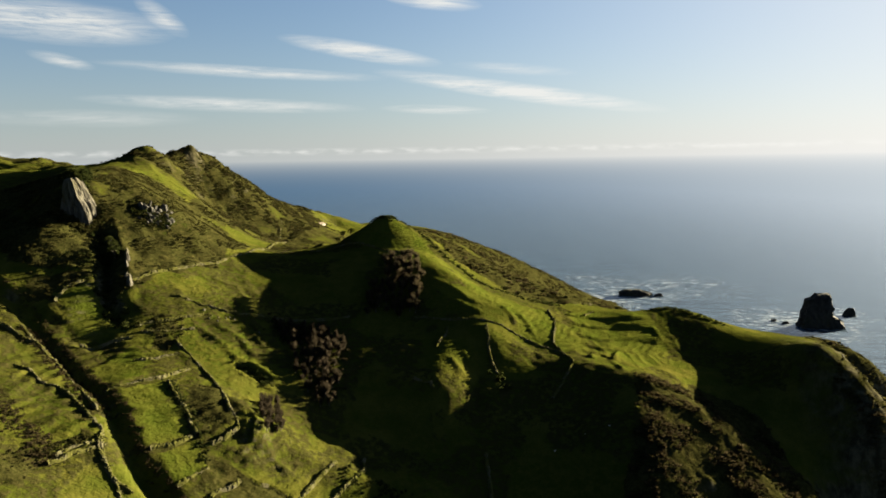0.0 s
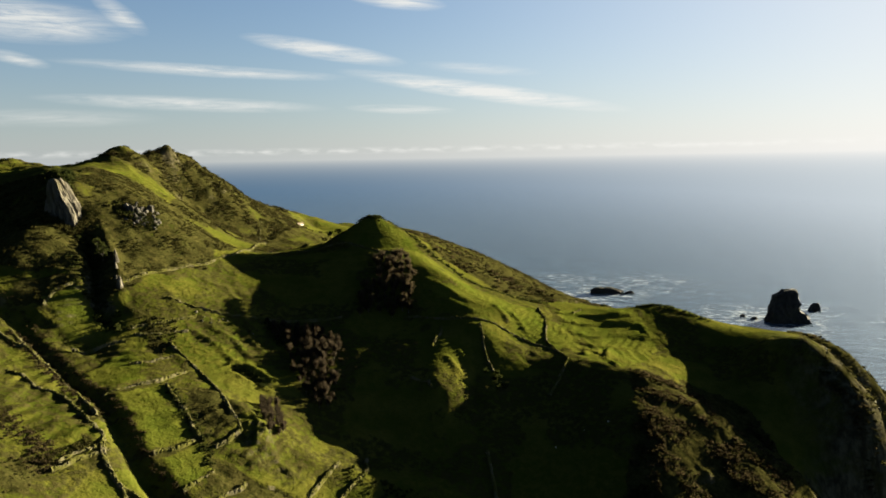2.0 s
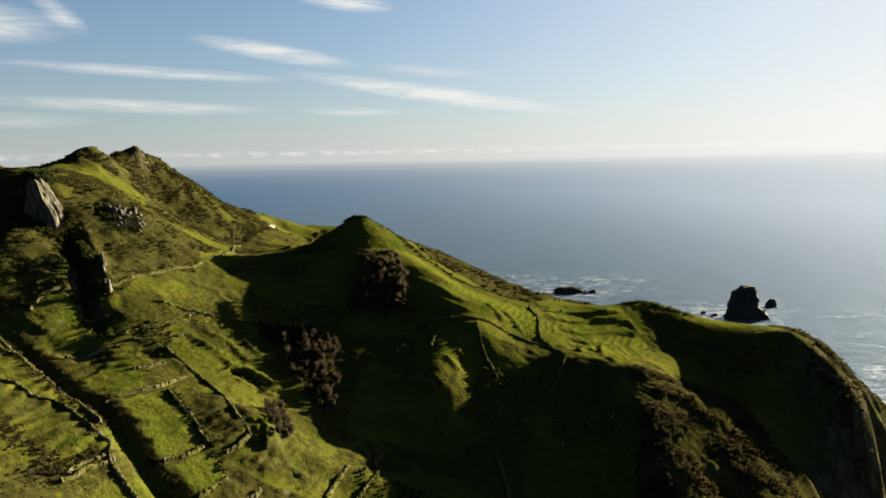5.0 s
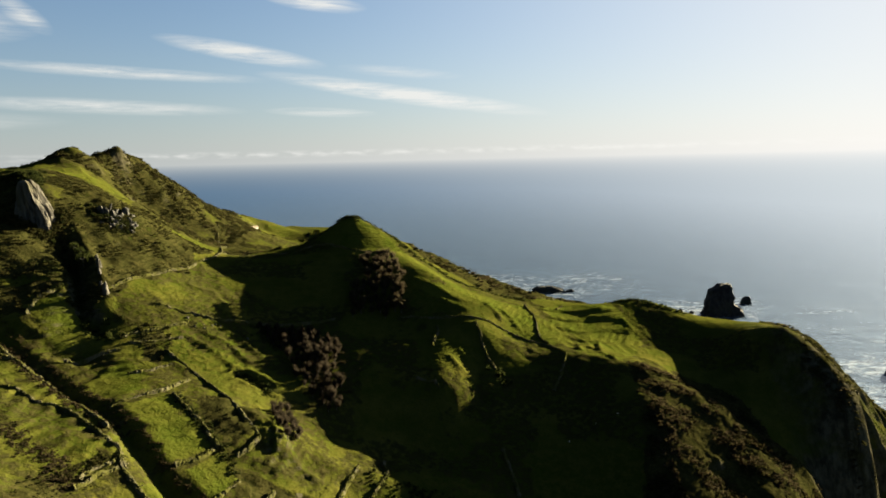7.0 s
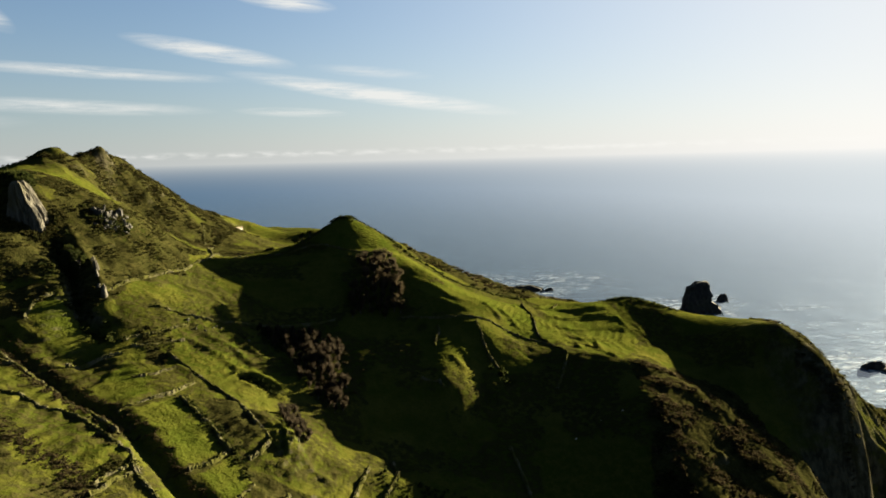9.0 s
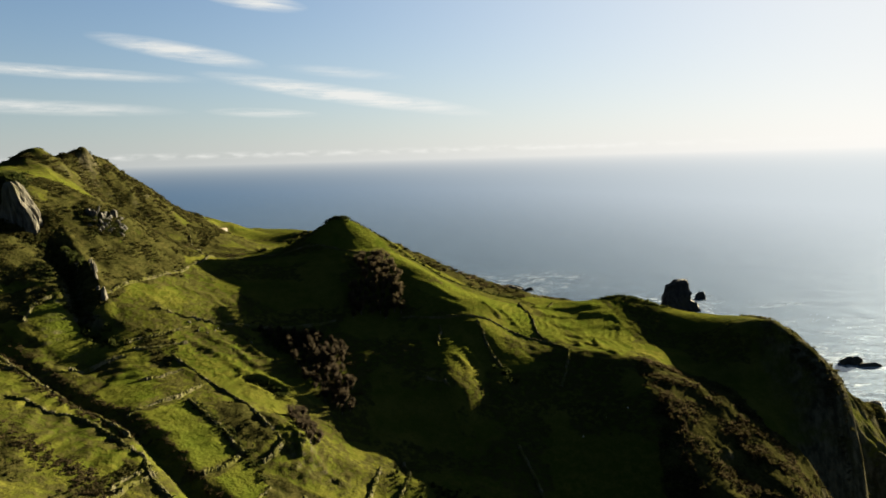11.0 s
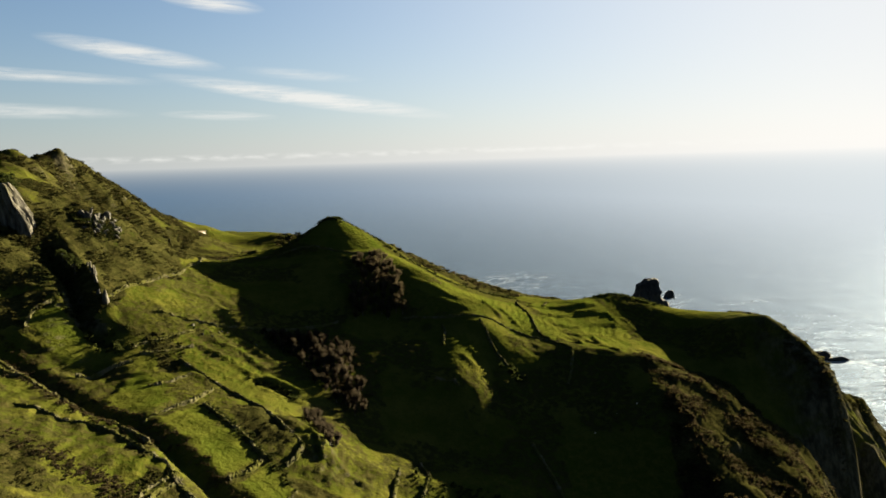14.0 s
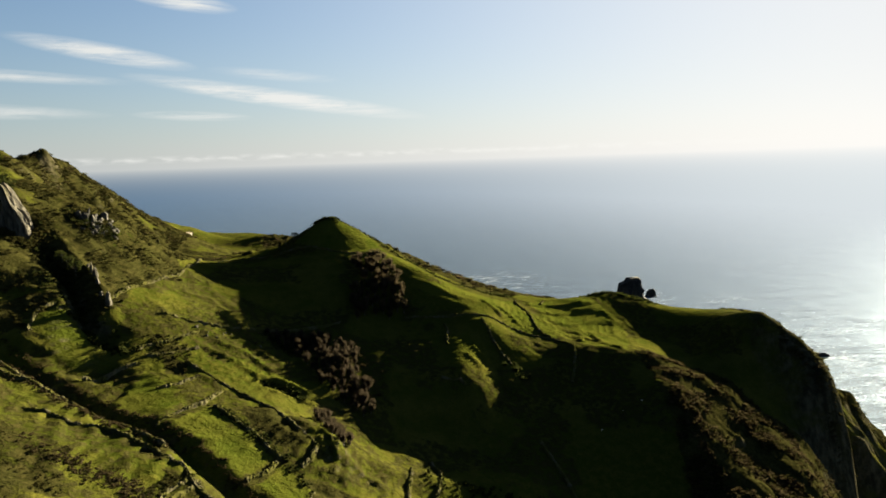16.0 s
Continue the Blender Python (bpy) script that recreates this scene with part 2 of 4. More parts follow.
GULLY = [(-130, 192), (-117.8, 188.2), (-111.7, 184.2), (-100.5, 177.5), (-91, 171), (-80, 163), (-72, 157.5), (-66, 151), (-59.5, 145), (-52.5, 140.5), (-46, 137), (-36, 124)]
CLEFT = [(-121.4, 231.7), (-117.3, 226.5), (-110, 217), (-106, 210), (-102, 204), (-95.5, 199), (-91, 195)]
ROCK_EDGE = [(-116.4, 233.8), (-110.5, 227), (-104.5, 220), (-100.5, 213.5), (-97, 209)]
BANKS = [  # height, half width, line
    (1.6, 8.0, [(60, 214), (57, 195), (54, 172)]), (-1.0, 7.0, [(80, 205), (76, 190), (72, 170)]),
    (1.5, 4.5, [(-1.5, 233), (-1, 219), (0, 202)]), (-1.9, 4.0, [(9, 236), (9, 219), (10, 202)]), (1.8, 7.0, [(-112.5, 210), (-112, 199), (-113, 189)]), (-1.8, 7.0, [(-96, 205), (-97, 194), (-97, 182)]), (3.0, 9.0, [(-135, 216), (-129, 204), (-122, 190)]),
    (1.1, 1.8, [(-56.5, 200), (-50, 198.5), (-44.5, 195)]), (-1.2, 2.0, [(-59, 196.5), (-53, 195), (-47, 191.5)]),
    (0.5, 1.4, [(69.5, 285.1), (71.8, 278), (69.6, 271.6), (64.5, 258)]),
    (0.9, 1.0, [(47.6, 248.8), (45.2, 243.3), (44.4, 238.2)]), (1.0, 1.0, [(55.3, 260.7), (51.6, 236.4), (53.7, 223.8)]),
    (1.0, 0.8, [(-49, 178), (-45.5, 175.5), (-41, 170), (-39.5, 163), (-41, 157)]), (1.0, 0.8, [(-46.5, 179), (-43, 175.5), (-39, 169), (-37.5, 162), (-39, 156)]), (0.9, 1.0, [(-51, 176), (-47.5, 174.5), (-43, 169.5), (-41.5, 162)]), (0.9, 1.0, [(-45, 174.5), (-41, 170), (-39, 163)]),
    (0.9, 1.0, [(-41, 175), (-38, 169), (-36.5, 163)]), (0.8, 1.0, [(-38.5, 168.5), (-35, 163.5), (-29.5, 161.5)]),
    (0.9, 1.2, [(-58, 195), (-51, 192.5), (-42.5, 191)]), (0.6, 1.0, [(-61, 201), (-54, 199), (-43.5, 195.5), (-33.5, 189.5)]),
    (0.6, 0.9, [(-72, 212), (-62, 210), (-55, 204)]), (0.6, 0.9, [(-68, 218), (-60, 216), (-52, 208)]), (0.6, 0.9, [(-75, 207), (-65, 204), (-58, 199)]),
    (0.7, 1.0, [(-84, 235), (-76, 238), (-70, 233)]), (0.7, 1.2, [(14, 259), (17.9, 254.7), (19.9, 250.1)]), (0.7, 1.0, [(19.9, 258.9), (23.9, 254.8), (25.9, 249.3)]),
    (0.4, 1.3, [(16, 236), (24.2, 236.1), (33.7, 237.6)]), (0.8, 1.2, [(4, 227.4), (8.1, 222.5), (7.1, 214.2)]), (0.9, 1.2, [(0, 222.2), (5, 217.2), (3, 209)]),
    (0.7, 1.0, [(-62.5, 153), (-59.5, 157.5), (-57, 161)]), (0.5, 1.4, [(-14, 262), (-2, 259), (8, 253.9)]), (0.4, 1.2, [(-12, 256.1), (0, 252.6), (10, 247.8)]),
    (0.8, 1.2, [(57.6, 171), (70, 177), (84, 178)]), (0.9, 1.2, [(59.7, 179), (72.5, 187.3), (86, 190)]),
]
STEPS = [  # terraces of the shelf: drop, line
    (1.5, [(36.3, 280.8), (46.6, 284.4), (56.8, 285.2), (69.3, 288)]), (1.7, [(37, 271), (47.2, 273.9), (58.6, 279.7), (73, 283)]), (1.5, [(38.8, 262.3), (48.4, 262.4), (60.7, 272.2), (72.5, 275.7)]),
    (1.2, [(41.6, 254.7), (49, 253.4), (59.7, 259.7), (69.3, 268.8)]), (1.0, [(40.8, 248.7), (48.9, 245.6), (56.3, 237)]),
]
SCRUB = [  # rings of ground under gorse, heather and bracken
    [(-146, 354), (-126, 335), (-104, 298), (-96, 270), (-112, 268), (-138, 318)],
    [(-122, 199), (-110, 205.5), (-111.6, 197.5), (-112.3, 194), (-119, 193.5)],
    [(-130, 400), (-100, 330), (-90, 302), (-70, 315), (-72, 400), (-92, 490), (-118, 525), (-126, 470)],
    [(-200, 215), (-149.4, 211.2), (-126.2, 201), (-112, 208), (-103, 204), (-97, 210), (-93, 226), (-87, 247), (-86, 270), (-88, 287), (-104, 292), (-118, 262), (-135, 250), (-165, 292), (-185, 300), (-200, 260)],
    [(-420, 620), (-420, 380), (-240, 385), (-204.5, 367.1), (-188.4, 369.9), (-168.3, 371.7), (-157.4, 372.9), (-141, 350), (-127, 336), (-112, 345), (-116.2, 400.7), (-124.2, 440.9), (-120.2, 480.9), (-130.2, 520.6), (-146, 528), (-150, 545), (-155, 600)],
    [(-182, 338), (-165, 292), (-135, 250), (-118, 262), (-112, 285), (-130, 320), (-160, 345)],
    [(55.5, 221.4), (53.7, 204.7), (52.6, 188.6), (48, 172), (46, 150), (60, 130), (120, 130), (130, 200), (104, 214), (88.4, 240.7), (76, 240), (64, 224.5)],
    [(-60, 620), (-85, 560), (-70, 420), (-20, 330), (-12, 300.6), (0.1, 295.8), (14.2, 288.1), (34.1, 292.8), (48.6, 321.6), (90, 340), (140.1, 1000.8), (-100, 1000)],
    [(-124.4, 199.1), (-112, 204), (-113.4, 194.5), (-121.3, 192.1)], [(-110, 160), (-90, 142), (-78, 138), (-66, 124), (-120, 100)],
    [(-82, 142), (-72, 148), (-70, 156), (-80, 152)], [(-86, 196), (-81, 204), (-75, 203), (-76, 191), (-82, 189)],
    [(-49, 154), (-36, 155), (-24, 156), (-22, 148), (-44, 146)], [(-54, 182), (-46, 177), (-45, 171), (-50, 164), (-58, 168), (-62, 178)],
    [(118, 238), (126, 226), (124, 205), (150, 205), (152, 236), (146, 262), (130, 262), (125, 254)],
    [(120, 262), (132, 246), (160, 280), (220, 290), (200, 360), (140, 330)],
]
TREADS = [  # rings of hillside trodden into narrow terraces: step height, ring
    (1.2, [(-53, 181), (-47, 195), (-33, 173), (-25, 156), (-30, 140), (-44, 148), (-55, 167)]), (1.1, [(-86, 229), (-68, 240), (-42, 204), (-56, 192), (-79, 200)]),
    (1.3, [(-110, 203), (-105, 204), (-90, 192), (-70, 182), (-60, 150), (-78, 140), (-108, 165)]), (0.9, [(14.1, 262.9), (30, 272), (73.5, 290), (75.3, 266.6), (55.9, 223.8), (38.9, 237), (16, 246)]), (0.8, [(-15.1, 226.8), (0, 244.3), (26.1, 241.2), (16.2, 216.7), (0, 205)]),
]
LUSH = [  # rings of close green pasture
    [(-75.5, 162), (-66.5, 175), (-53, 159.5), (-59.5, 149.5)], [(-56, 149), (-51, 158), (-45, 152), (-48.5, 143.5)],
    [(-88, 174), (-85, 189), (-71.5, 180.5), (-78, 166)], [(-114.3, 197.3), (-108, 204), (-101, 200), (-88, 193), (-97, 185)],
    [(-196, 352), (-184, 352), (-169.5, 364.5), (-155.9, 373.5), (-147, 357), (-160, 341), (-186, 343)],
    [(-126.9, 345), (-132.4, 425), (-113.2, 365.7), (-97, 300), (-104, 300)],
    [(-150.2, 534.8), (-141, 600), (-120.1, 570.7), (-117.1, 490.6), (-122, 460), (-131.2, 480.7)],
    [(-52, 296), (-37.9, 305.1), (-24, 300), (-8.2, 282.9), (10.2, 270.8), (28, 272), (45.3, 291.8), (69, 295.7), (73.4, 267), (54.5, 223.9), (40.9, 237), (12, 246), (-18, 262)],
]


def cover(x, y):
    """How far scrub, pasture and bare rock cover the ground."""
    scrub = np.zeros(np.shape(x))
    for k, ring in enumerate(SCRUB):
        scrub = np.maximum(scrub, (0.72 if k == 2 else 1.0) * inside(x, y, ring, 2.5))
    lush = np.zeros(np.shape(x))
    for k, ring in enumerate(LUSH):
        lush = np.maximum(lush, (0.3 if k in (4, 5, 6) else 1.0) * inside(x, y, ring, 4.5 if k in (4, 5, 6) else 0.8))
    lush = lush * fade(rough(x, y, 12, 3, 91), 0.15, 0.75)
    scrub = scrub * (1 - lush) * (1 - 0.42 * fade(rough(x, y, 24, 3, 57), -0.45, 0.1) * fade(x, -40, 0))
    patch = fade(-rough(x, y, 14, 4, 41), 0.25, -0.35)
    scrub = scrub * (0.62 + 0.38 * fade(-rough(x, y, 9, 3, 55), 0.35, -0.25)) + (1 - scrub) * (1 - lush) * 0.45 * (1 - patch)
    return np.clip(scrub, 0, 1), lush


def land(x, y, fine=True):
    """The height of the ground at x, y."""
    x, y = np.asarray(x, float), np.asarray(y, float)
    z = base_land(x, y)
    d = np.hypot(x + 38, y - 305)
    peak = 149.0 - 0.6 * np.sqrt(d * d + 12)
    z = z + np.maximum(0, peak - z) * fade(d, 22, 42)
    z = z + bump(x, y, -178.5, 412, 5.0, 8.0) + bump(x, y, -190, 379, 8, 2.5) + bump(x, y, -183, 389, 9, 2.6) + bump(x, y, -184, 404, 8, 3.2) + bump(x, y, -176, 429, 10, 2.8)
    if not fine:
        return np.maximum(z, -6)
    d, s = off_line(x, y, GULLY)
    z = z - (0.9 + 3.9 * s) * np.exp(-(d / (1.3 + 1.5 * s)) ** 2) * (0.85 + 0.25 * ripple(x, y, 9, 21))
    d, s = off_line(x, y, CLEFT)
    z = z - 3.6 * np.exp(-(d / 2.4) ** 2) * fade(s, 0.75, 1.0) * (1 - fade(s, 0.02, 0.3))
    d, s = off_line(x, y, ROCK_EDGE)
    z = z + 0.7 * np.exp(-(d / 1.9) ** 2)
    for h, w, line in BANKS:
        d, s = off_line(x, y, line)
        z = z + h * np.exp(-(d / w) ** 2) * fade(np.abs(s - 0.5), 0.36, 0.5) * (0.8 + 0.3 * ripple(x, y, 5, 9))
    for drop, line in STEPS:
        d, s = off_line(x, y, line)
        over = y - np.interp(x, [p[0] for p in line], [p[1] for p in line]) + 0.7 * ripple(x, y, 6, 15)
        z = z + 0.21 * drop * np.tanh(over / 0.45) * np.exp(-(d / 4.5) ** 2) * fade(np.abs(s - 0.5), 0.38, 0.5)
    for tall, ring in TREADS:
        lift = (z + 0.9 * rough(x, y, 14, 2, 83)) * (2 * math.pi / tall)
        z = z + inside(x, y, ring, 3.0) * 0.16 * tall * (np.sin(lift) + 0.4 * np.sin(2 * lift)) * fade(rough(x, y, 11, 2, 85), 0.3, 1.1)
    right = x - np.interp(y, [196, 202, 214, 226, 238, 250, 266], [124, 128, 134, 136.5, 136.5, 134, 128])
    z = z - 36 * (1 - fade(right, -1, 10)) * fade(right, 24, 50) * fade(y, 258, 284)
    cliff = fade(z, 66, 88) * fade(-x, -108, -94) * fade(y, 300, 330)
    z = z + cliff * (2.6 * rough(x, y, 13, 3, 5) + 1.6 * np.abs(ripple(x + 0.6 * y, 0.25 * y, 4.2, 8)) + 0.8 * rough(x, y, 4, 2, 19))
    z = z + (2.0 * rough(x, y, 19, 3, 61) + 0.7 * rough(x, y, 6, 2, 67)) * fade(x, -150, -120) * fade(-y, -350, -320)
    z = z + 0.5 * rough(x, y, 26, 3, 11) + 0.10 * rough(x, y, 3.0, 2, 23)
    return np.maximum(z, -6)


# ---- materials ----
class Nodes:
    """Short hand for a material's nodes."""

    def __init__(self, name):
        self.m = bpy.data.materials.new(name)
        self.m.use_nodes = True
        self.t = self.m.node_tree
        self.b = self.t.nodes["Principled BSDF"]
        self.geo = self.t.nodes.new("ShaderNodeNewGeometry")
        self.at = self.geo.outputs["Position"]

    def put(self, sock, v):
        if isinstance(v, (int, float)):
            sock.default_value = v
        elif isinstance(v, tuple):
            sock.default_value = v if len(v) == len(sock.default_value) else (*v, 1)
        else:
            self.t.links.new(v, sock)

    def noise(self, size, detail=4.0, rough=0.55, stretch=None, warp=0.0):
        n = self.t.nodes.new("ShaderNodeTexNoise")
        place = self.at
        if stretch:
            mp = self.t.nodes.new("ShaderNodeMapping")
            mp.inputs["Scale"].default_value = stretch
            self.t.links.new(place, mp.inputs[0])
            place = mp.outputs[0]
        self.t.links.new(place, n.inputs["Vector"])
        n.inputs["Scale"].default_value = 1 / size
        n.inputs["Detail"].default_value, n.inputs["Roughness"].default_value, n.inputs["Distortion"].default_value = detail, rough, warp
        return n.outputs["Fac"]

    def ramp(self, v, low, high, a=0.0, b=1.0):
        n = self.t.nodes.new("ShaderNodeMapRange")
        n.interpolation_type = "SMOOTHSTEP"
        for sock, value in zip(n.inputs, (v, low, high, a, b)):
            self.put(sock, value)
        return n.outputs[0]

    def mix(self, fac, a, b):
        n = self.t.nodes.new("ShaderNodeMix")
        n.data_type = "RGBA"
        self.put(n.inputs[0], fac), self.put(n.inputs[6], a), self.put(n.inputs[7], b)
        return n.outputs[2]

    def math(self, op, a, b=0.0):
        n = self.t.nodes.new("ShaderNodeMath")
        n.operation = op
        self.put(n.inputs[0], a), self.put(n.inputs[1], b)
        return n.outputs[0]

    def layer(self, name):
        n = self.t.nodes.new("ShaderNodeAttribute")
        n.attribute_name = name
        return n.outputs["Fac"]

    def steep(self, low, high):
        n = self.t.nodes.new("ShaderNodeSeparateXYZ")
        self.t.links.new(self.geo.outputs["True Normal"], n.inputs[0])
        return self.ramp(n.outputs[2], high, low)

    def done(self, color, rough=0.9, bumps=(), gloss=0.25):
        self.put(self.b.inputs["Base Color"], color)
        self.put(self.b.inputs["Roughness"], rough)
        self.put(self.b.inputs["Specular IOR Level"], gloss)
        last = None
        for height, strength, dist in bumps:
            n = self.t.nodes.new("ShaderNodeBump")
            n.inputs["Strength"].default_value, n.inputs["Distance"].default_value = strength, dist
            self.t.links.new(height, n.inputs["Height"])
            if last:
                self.t.links.new(last, n.inputs["Normal"])
            last = n.outputs[0]
        if last:
            self.t.links.new(last, self.b.inputs["Normal"])
        return self.m


def ground_material():
    k = Nodes("turf")
    big, mid, small, tiny = k.noise(40, 3), k.noise(9, 5, 0.6), k.noise(1.8, 4, 0.65), k.noise(0.55, 3, 0.7)
    scrub, lush = k.layer("scrub"), k.layer("lush")
    turf = k.mix(k.ramp(mid, 0.35, 0.68), (0.0345, 0.0407, 0.0059), (0.0599, 0.0571, 0.0112))
    turf = k.mix(k.ramp(big, 0.4, 0.65), turf, k.mix(k.ramp(small, 0.35, 0.7), (0.0292, 0.0379, 0.0048), (0.0533, 0.0518, 0.0095)))
    field = k.mix(k.ramp(mid, 0.3, 0.7), (0.0367, 0.0491, 0.0059), (0.0576, 0.0611, 0.0098))
    color = k.mix(k.math("MULTIPLY", lush, 0.85), turf, field)
    color = k.mix(k.math("MULTIPLY", k.ramp(tiny, 0.45, 0.75), 0.5), color, (0.0160, 0.0217, 0.0027))
    heath = k.mix(k.ramp(small, 0.38, 0.64), (0.0113, 0.0119, 0.0034), (0.0317, 0.0292, 0.0093))
    heath = k.mix(k.ramp(mid, 0.42, 0.62), heath, k.mix(k.ramp(tiny, 0.4, 0.7), (0.0162, 0.0174, 0.0044), (0.0370, 0.0344, 0.0119)))
    worn = k.ramp(k.math("ADD", scrub, k.math("MULTIPLY", k.math("SUBTRACT", small, 0.5), 1.3)), 0.26, 0.56)
    color = k.mix(worn, color, heath)
    stone = k.mix(k.ramp(k.noise(2.2, 6, 0.65, (1, 1, 0.25)), 0.35, 0.68), (0.0200, 0.0185, 0.0115), (0.0760, 0.0690, 0.0430))
    bare = k.math("MULTIPLY", k.steep(0.42, 0.62), k.ramp(mid, 0.3, 0.55))
    bare = k.math("MAXIMUM", bare, k.math("MULTIPLY", k.layer("rocky"), k.ramp(k.noise(5, 5, 0.65), 0.4, 0.62)))
    color = k.mix(bare, color, stone)
    up = k.t.nodes.new("ShaderNodeSeparateXYZ")
    k.t.links.new(k.at, up.inputs[0])
    tread = k.math("SINE", k.math("ADD", k.math("MULTIPLY", up.outputs[2], 5.2), k.math("MULTIPLY", k.noise(16, 3, 0.5), 14.0)))
    tread = k.math("MULTIPLY", tread, k.ramp(k.noise(15, 3), 0.45, 0.62))
    return k.done(color, 1.0, ((tread, 0.22, 0.35), (mid, 0.5, 1.2), (small, 0.8, 0.5), (tiny, 0.7, 0.22)), 0.0)


def leaf_material(name, dark, light, spread=0.5):
    k = Nodes(name)
    tone = k.layer("tone")
    color = k.mix(tone, dark, light)
    color = k.mix(k.math("MULTIPLY", k.ramp(k.noise(0.5, 3), 0.35, 0.7), spread), color, tuple(0.45 * c for c in dark))
    k.done(color, 1.0, (), 0.0)
    # Leaves and twigs let part of the light through.
    glow = k.t.nodes.new("ShaderNodeBsdfTranslucent")
    k.put(glow.inputs["Color"], color)
    both = k.t.nodes.new("ShaderNodeMixShader")
    both.inputs[0].default_value = 0.58
    k.t.links.new(k.b.outputs[0], both.inputs[1])
    k.t.links.new(glow.outputs[0], both.inputs[2])
    k.t.links.new(both.outputs[0], k.t.nodes["Material Output"].inputs["Surface"])
    return k.m


def rock_material(name, dark, light, lichen, streak=(1, 1, 0.22), size=1.6):
    k = Nodes(name)
    a, b = k.noise(size, 6, 0.65, streak), k.noise(size * 5, 4, 0.6)
    fine = k.noise(size * 0.25, 4, 0.7)
    color = k.mix(k.ramp(a, 0.36, 0.66), dark, light)
    color = k.mix(k.math("MULTIPLY", k.ramp(b, 0.5, 0.68), 0.7), color, lichen)
    color = k.mix(k.math("MULTIPLY", k.ramp(fine, 0.55, 0.75), 0.6), color, tuple(0.4 * c for c in dark))
    return k.done(color, 0.9, ((a, 0.8, 0.6), (fine, 0.6, 0.15)), 0.2)


def wall_material():
    k = Nodes("mossy dry stone")
    pick = k.geo.outputs["Random Per Island"]
    moss = k.noise(2.5, 4, 0.6)
    color = k.mix(pick, (0.034, 0.032, 0.018), (0.095, 0.087, 0.054))
    color = k.mix(k.ramp(moss, 0.36, 0.56), color, k.mix(pick, (0.030, 0.033, 0.008), (0.060, 0.058, 0.017)))
    return k.done(color, 1.0, ((k.noise(0.3, 4, 0.7), 0.7, 0.1),), 0.0)


def sea_material():
    """Water: blue depth, broken foam and two sheens, one from the wave faces and one from the ruffled swell."""
    k = Nodes("sea water")
    surf = k.layer("surf")
    swell, chop, fine = k.noise(46, 5, 0.6, (0.55, 1.2, 1), 0.6), k.noise(13, 6, 0.68, (0.5, 1.3, 1), 0.5), k.noise(3, 4, 0.65, (0.7, 1.2, 1))
    streaks = k.noise(40, 6, 0.62, (0.6, 1.05, 1), 1.4)
    lace = k.noise(10, 6, 0.7, (0.7, 1.2, 1), 1.5)
    thread = k.ramp(k.math("ABSOLUTE", k.math("SUBTRACT", k.noise(34, 6, 0.6, (0.55, 1.25, 1), 1.2), 0.5)), 0.03, 0.006)
    foam = k.math("MULTIPLY", k.ramp(k.math("ADD", k.math("MULTIPLY", k.math("ADD", streaks, lace), 0.5), k.math("MULTIPLY", surf, 0.145)), 0.59, 0.665), k.ramp(surf, 0.02, 0.3))
    foam = k.math("MAXIMUM", foam, k.math("MULTIPLY", k.math("MULTIPLY", thread, k.ramp(lace, 0.42, 0.62)), k.ramp(surf, 0.06, 0.4)))
    depth = k.mix(k.ramp(k.noise(260, 3), 0.35, 0.65), (0.0026, 0.0130, 0.0310), (0.0034, 0.0155, 0.0355))
    depth = k.mix(k.math("MULTIPLY", k.ramp(chop, 0.45, 0.6), 0.8), depth, (0.0105, 0.030, 0.056))
    color = k.mix(foam, depth, (0.24, 0.265, 0.29))
    k.done(color, 1.0, ((swell, 0.9, 5.0), (chop, 0.9, 2.2), (fine, 0.5, 0.3)), 0.0)
    slope = k.b.inputs["Normal"].links[0].from_socket
    body = k.t.nodes.new("ShaderNodeBsdfDiffuse")
    k.put(body.inputs["Color"], color)
    k.t.links.new(slope, body.inputs["Normal"])
    graze = k.t.nodes.new("ShaderNodeFresnel")
    graze.inputs["IOR"].default_value = 1.33
    k.t.links.new(slope, graze.inputs["Normal"])
    last = body.outputs[0]
    for tint, rough_ in (((0.100, 0.126, 0.172), 0.66), ((0.008, 0.0085, 0.009), 0.46)):
        sheen = k.t.nodes.new("ShaderNodeBsdfAnisotropic")
        k.put(sheen.inputs["Color"], k.mix(graze.outputs[0], (0.004, 0.005, 0.006), tint))
        sheen.inputs["Roughness"].default_value = rough_
        k.t.links.new(slope, sheen.inputs["Normal"])
        both = k.t.nodes.new("ShaderNodeAddShader")
        k.t.links.new(last, both.inputs[0])
        k.t.links.new(sheen.outputs[0], both.inputs[1])
        last = both.outputs[0]
    # Painted haze: far out the water turns transparent and shows the pale backdrop colour.
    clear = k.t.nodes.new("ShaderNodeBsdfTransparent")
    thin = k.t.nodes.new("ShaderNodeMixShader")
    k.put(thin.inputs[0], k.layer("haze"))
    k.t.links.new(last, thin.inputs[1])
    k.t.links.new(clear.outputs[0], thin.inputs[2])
    k.t.nodes.remove(k.b)
    k.t.links.new(thin.outputs[0], k.t.nodes["Material Output"].inputs["Surface"])
    return k.m


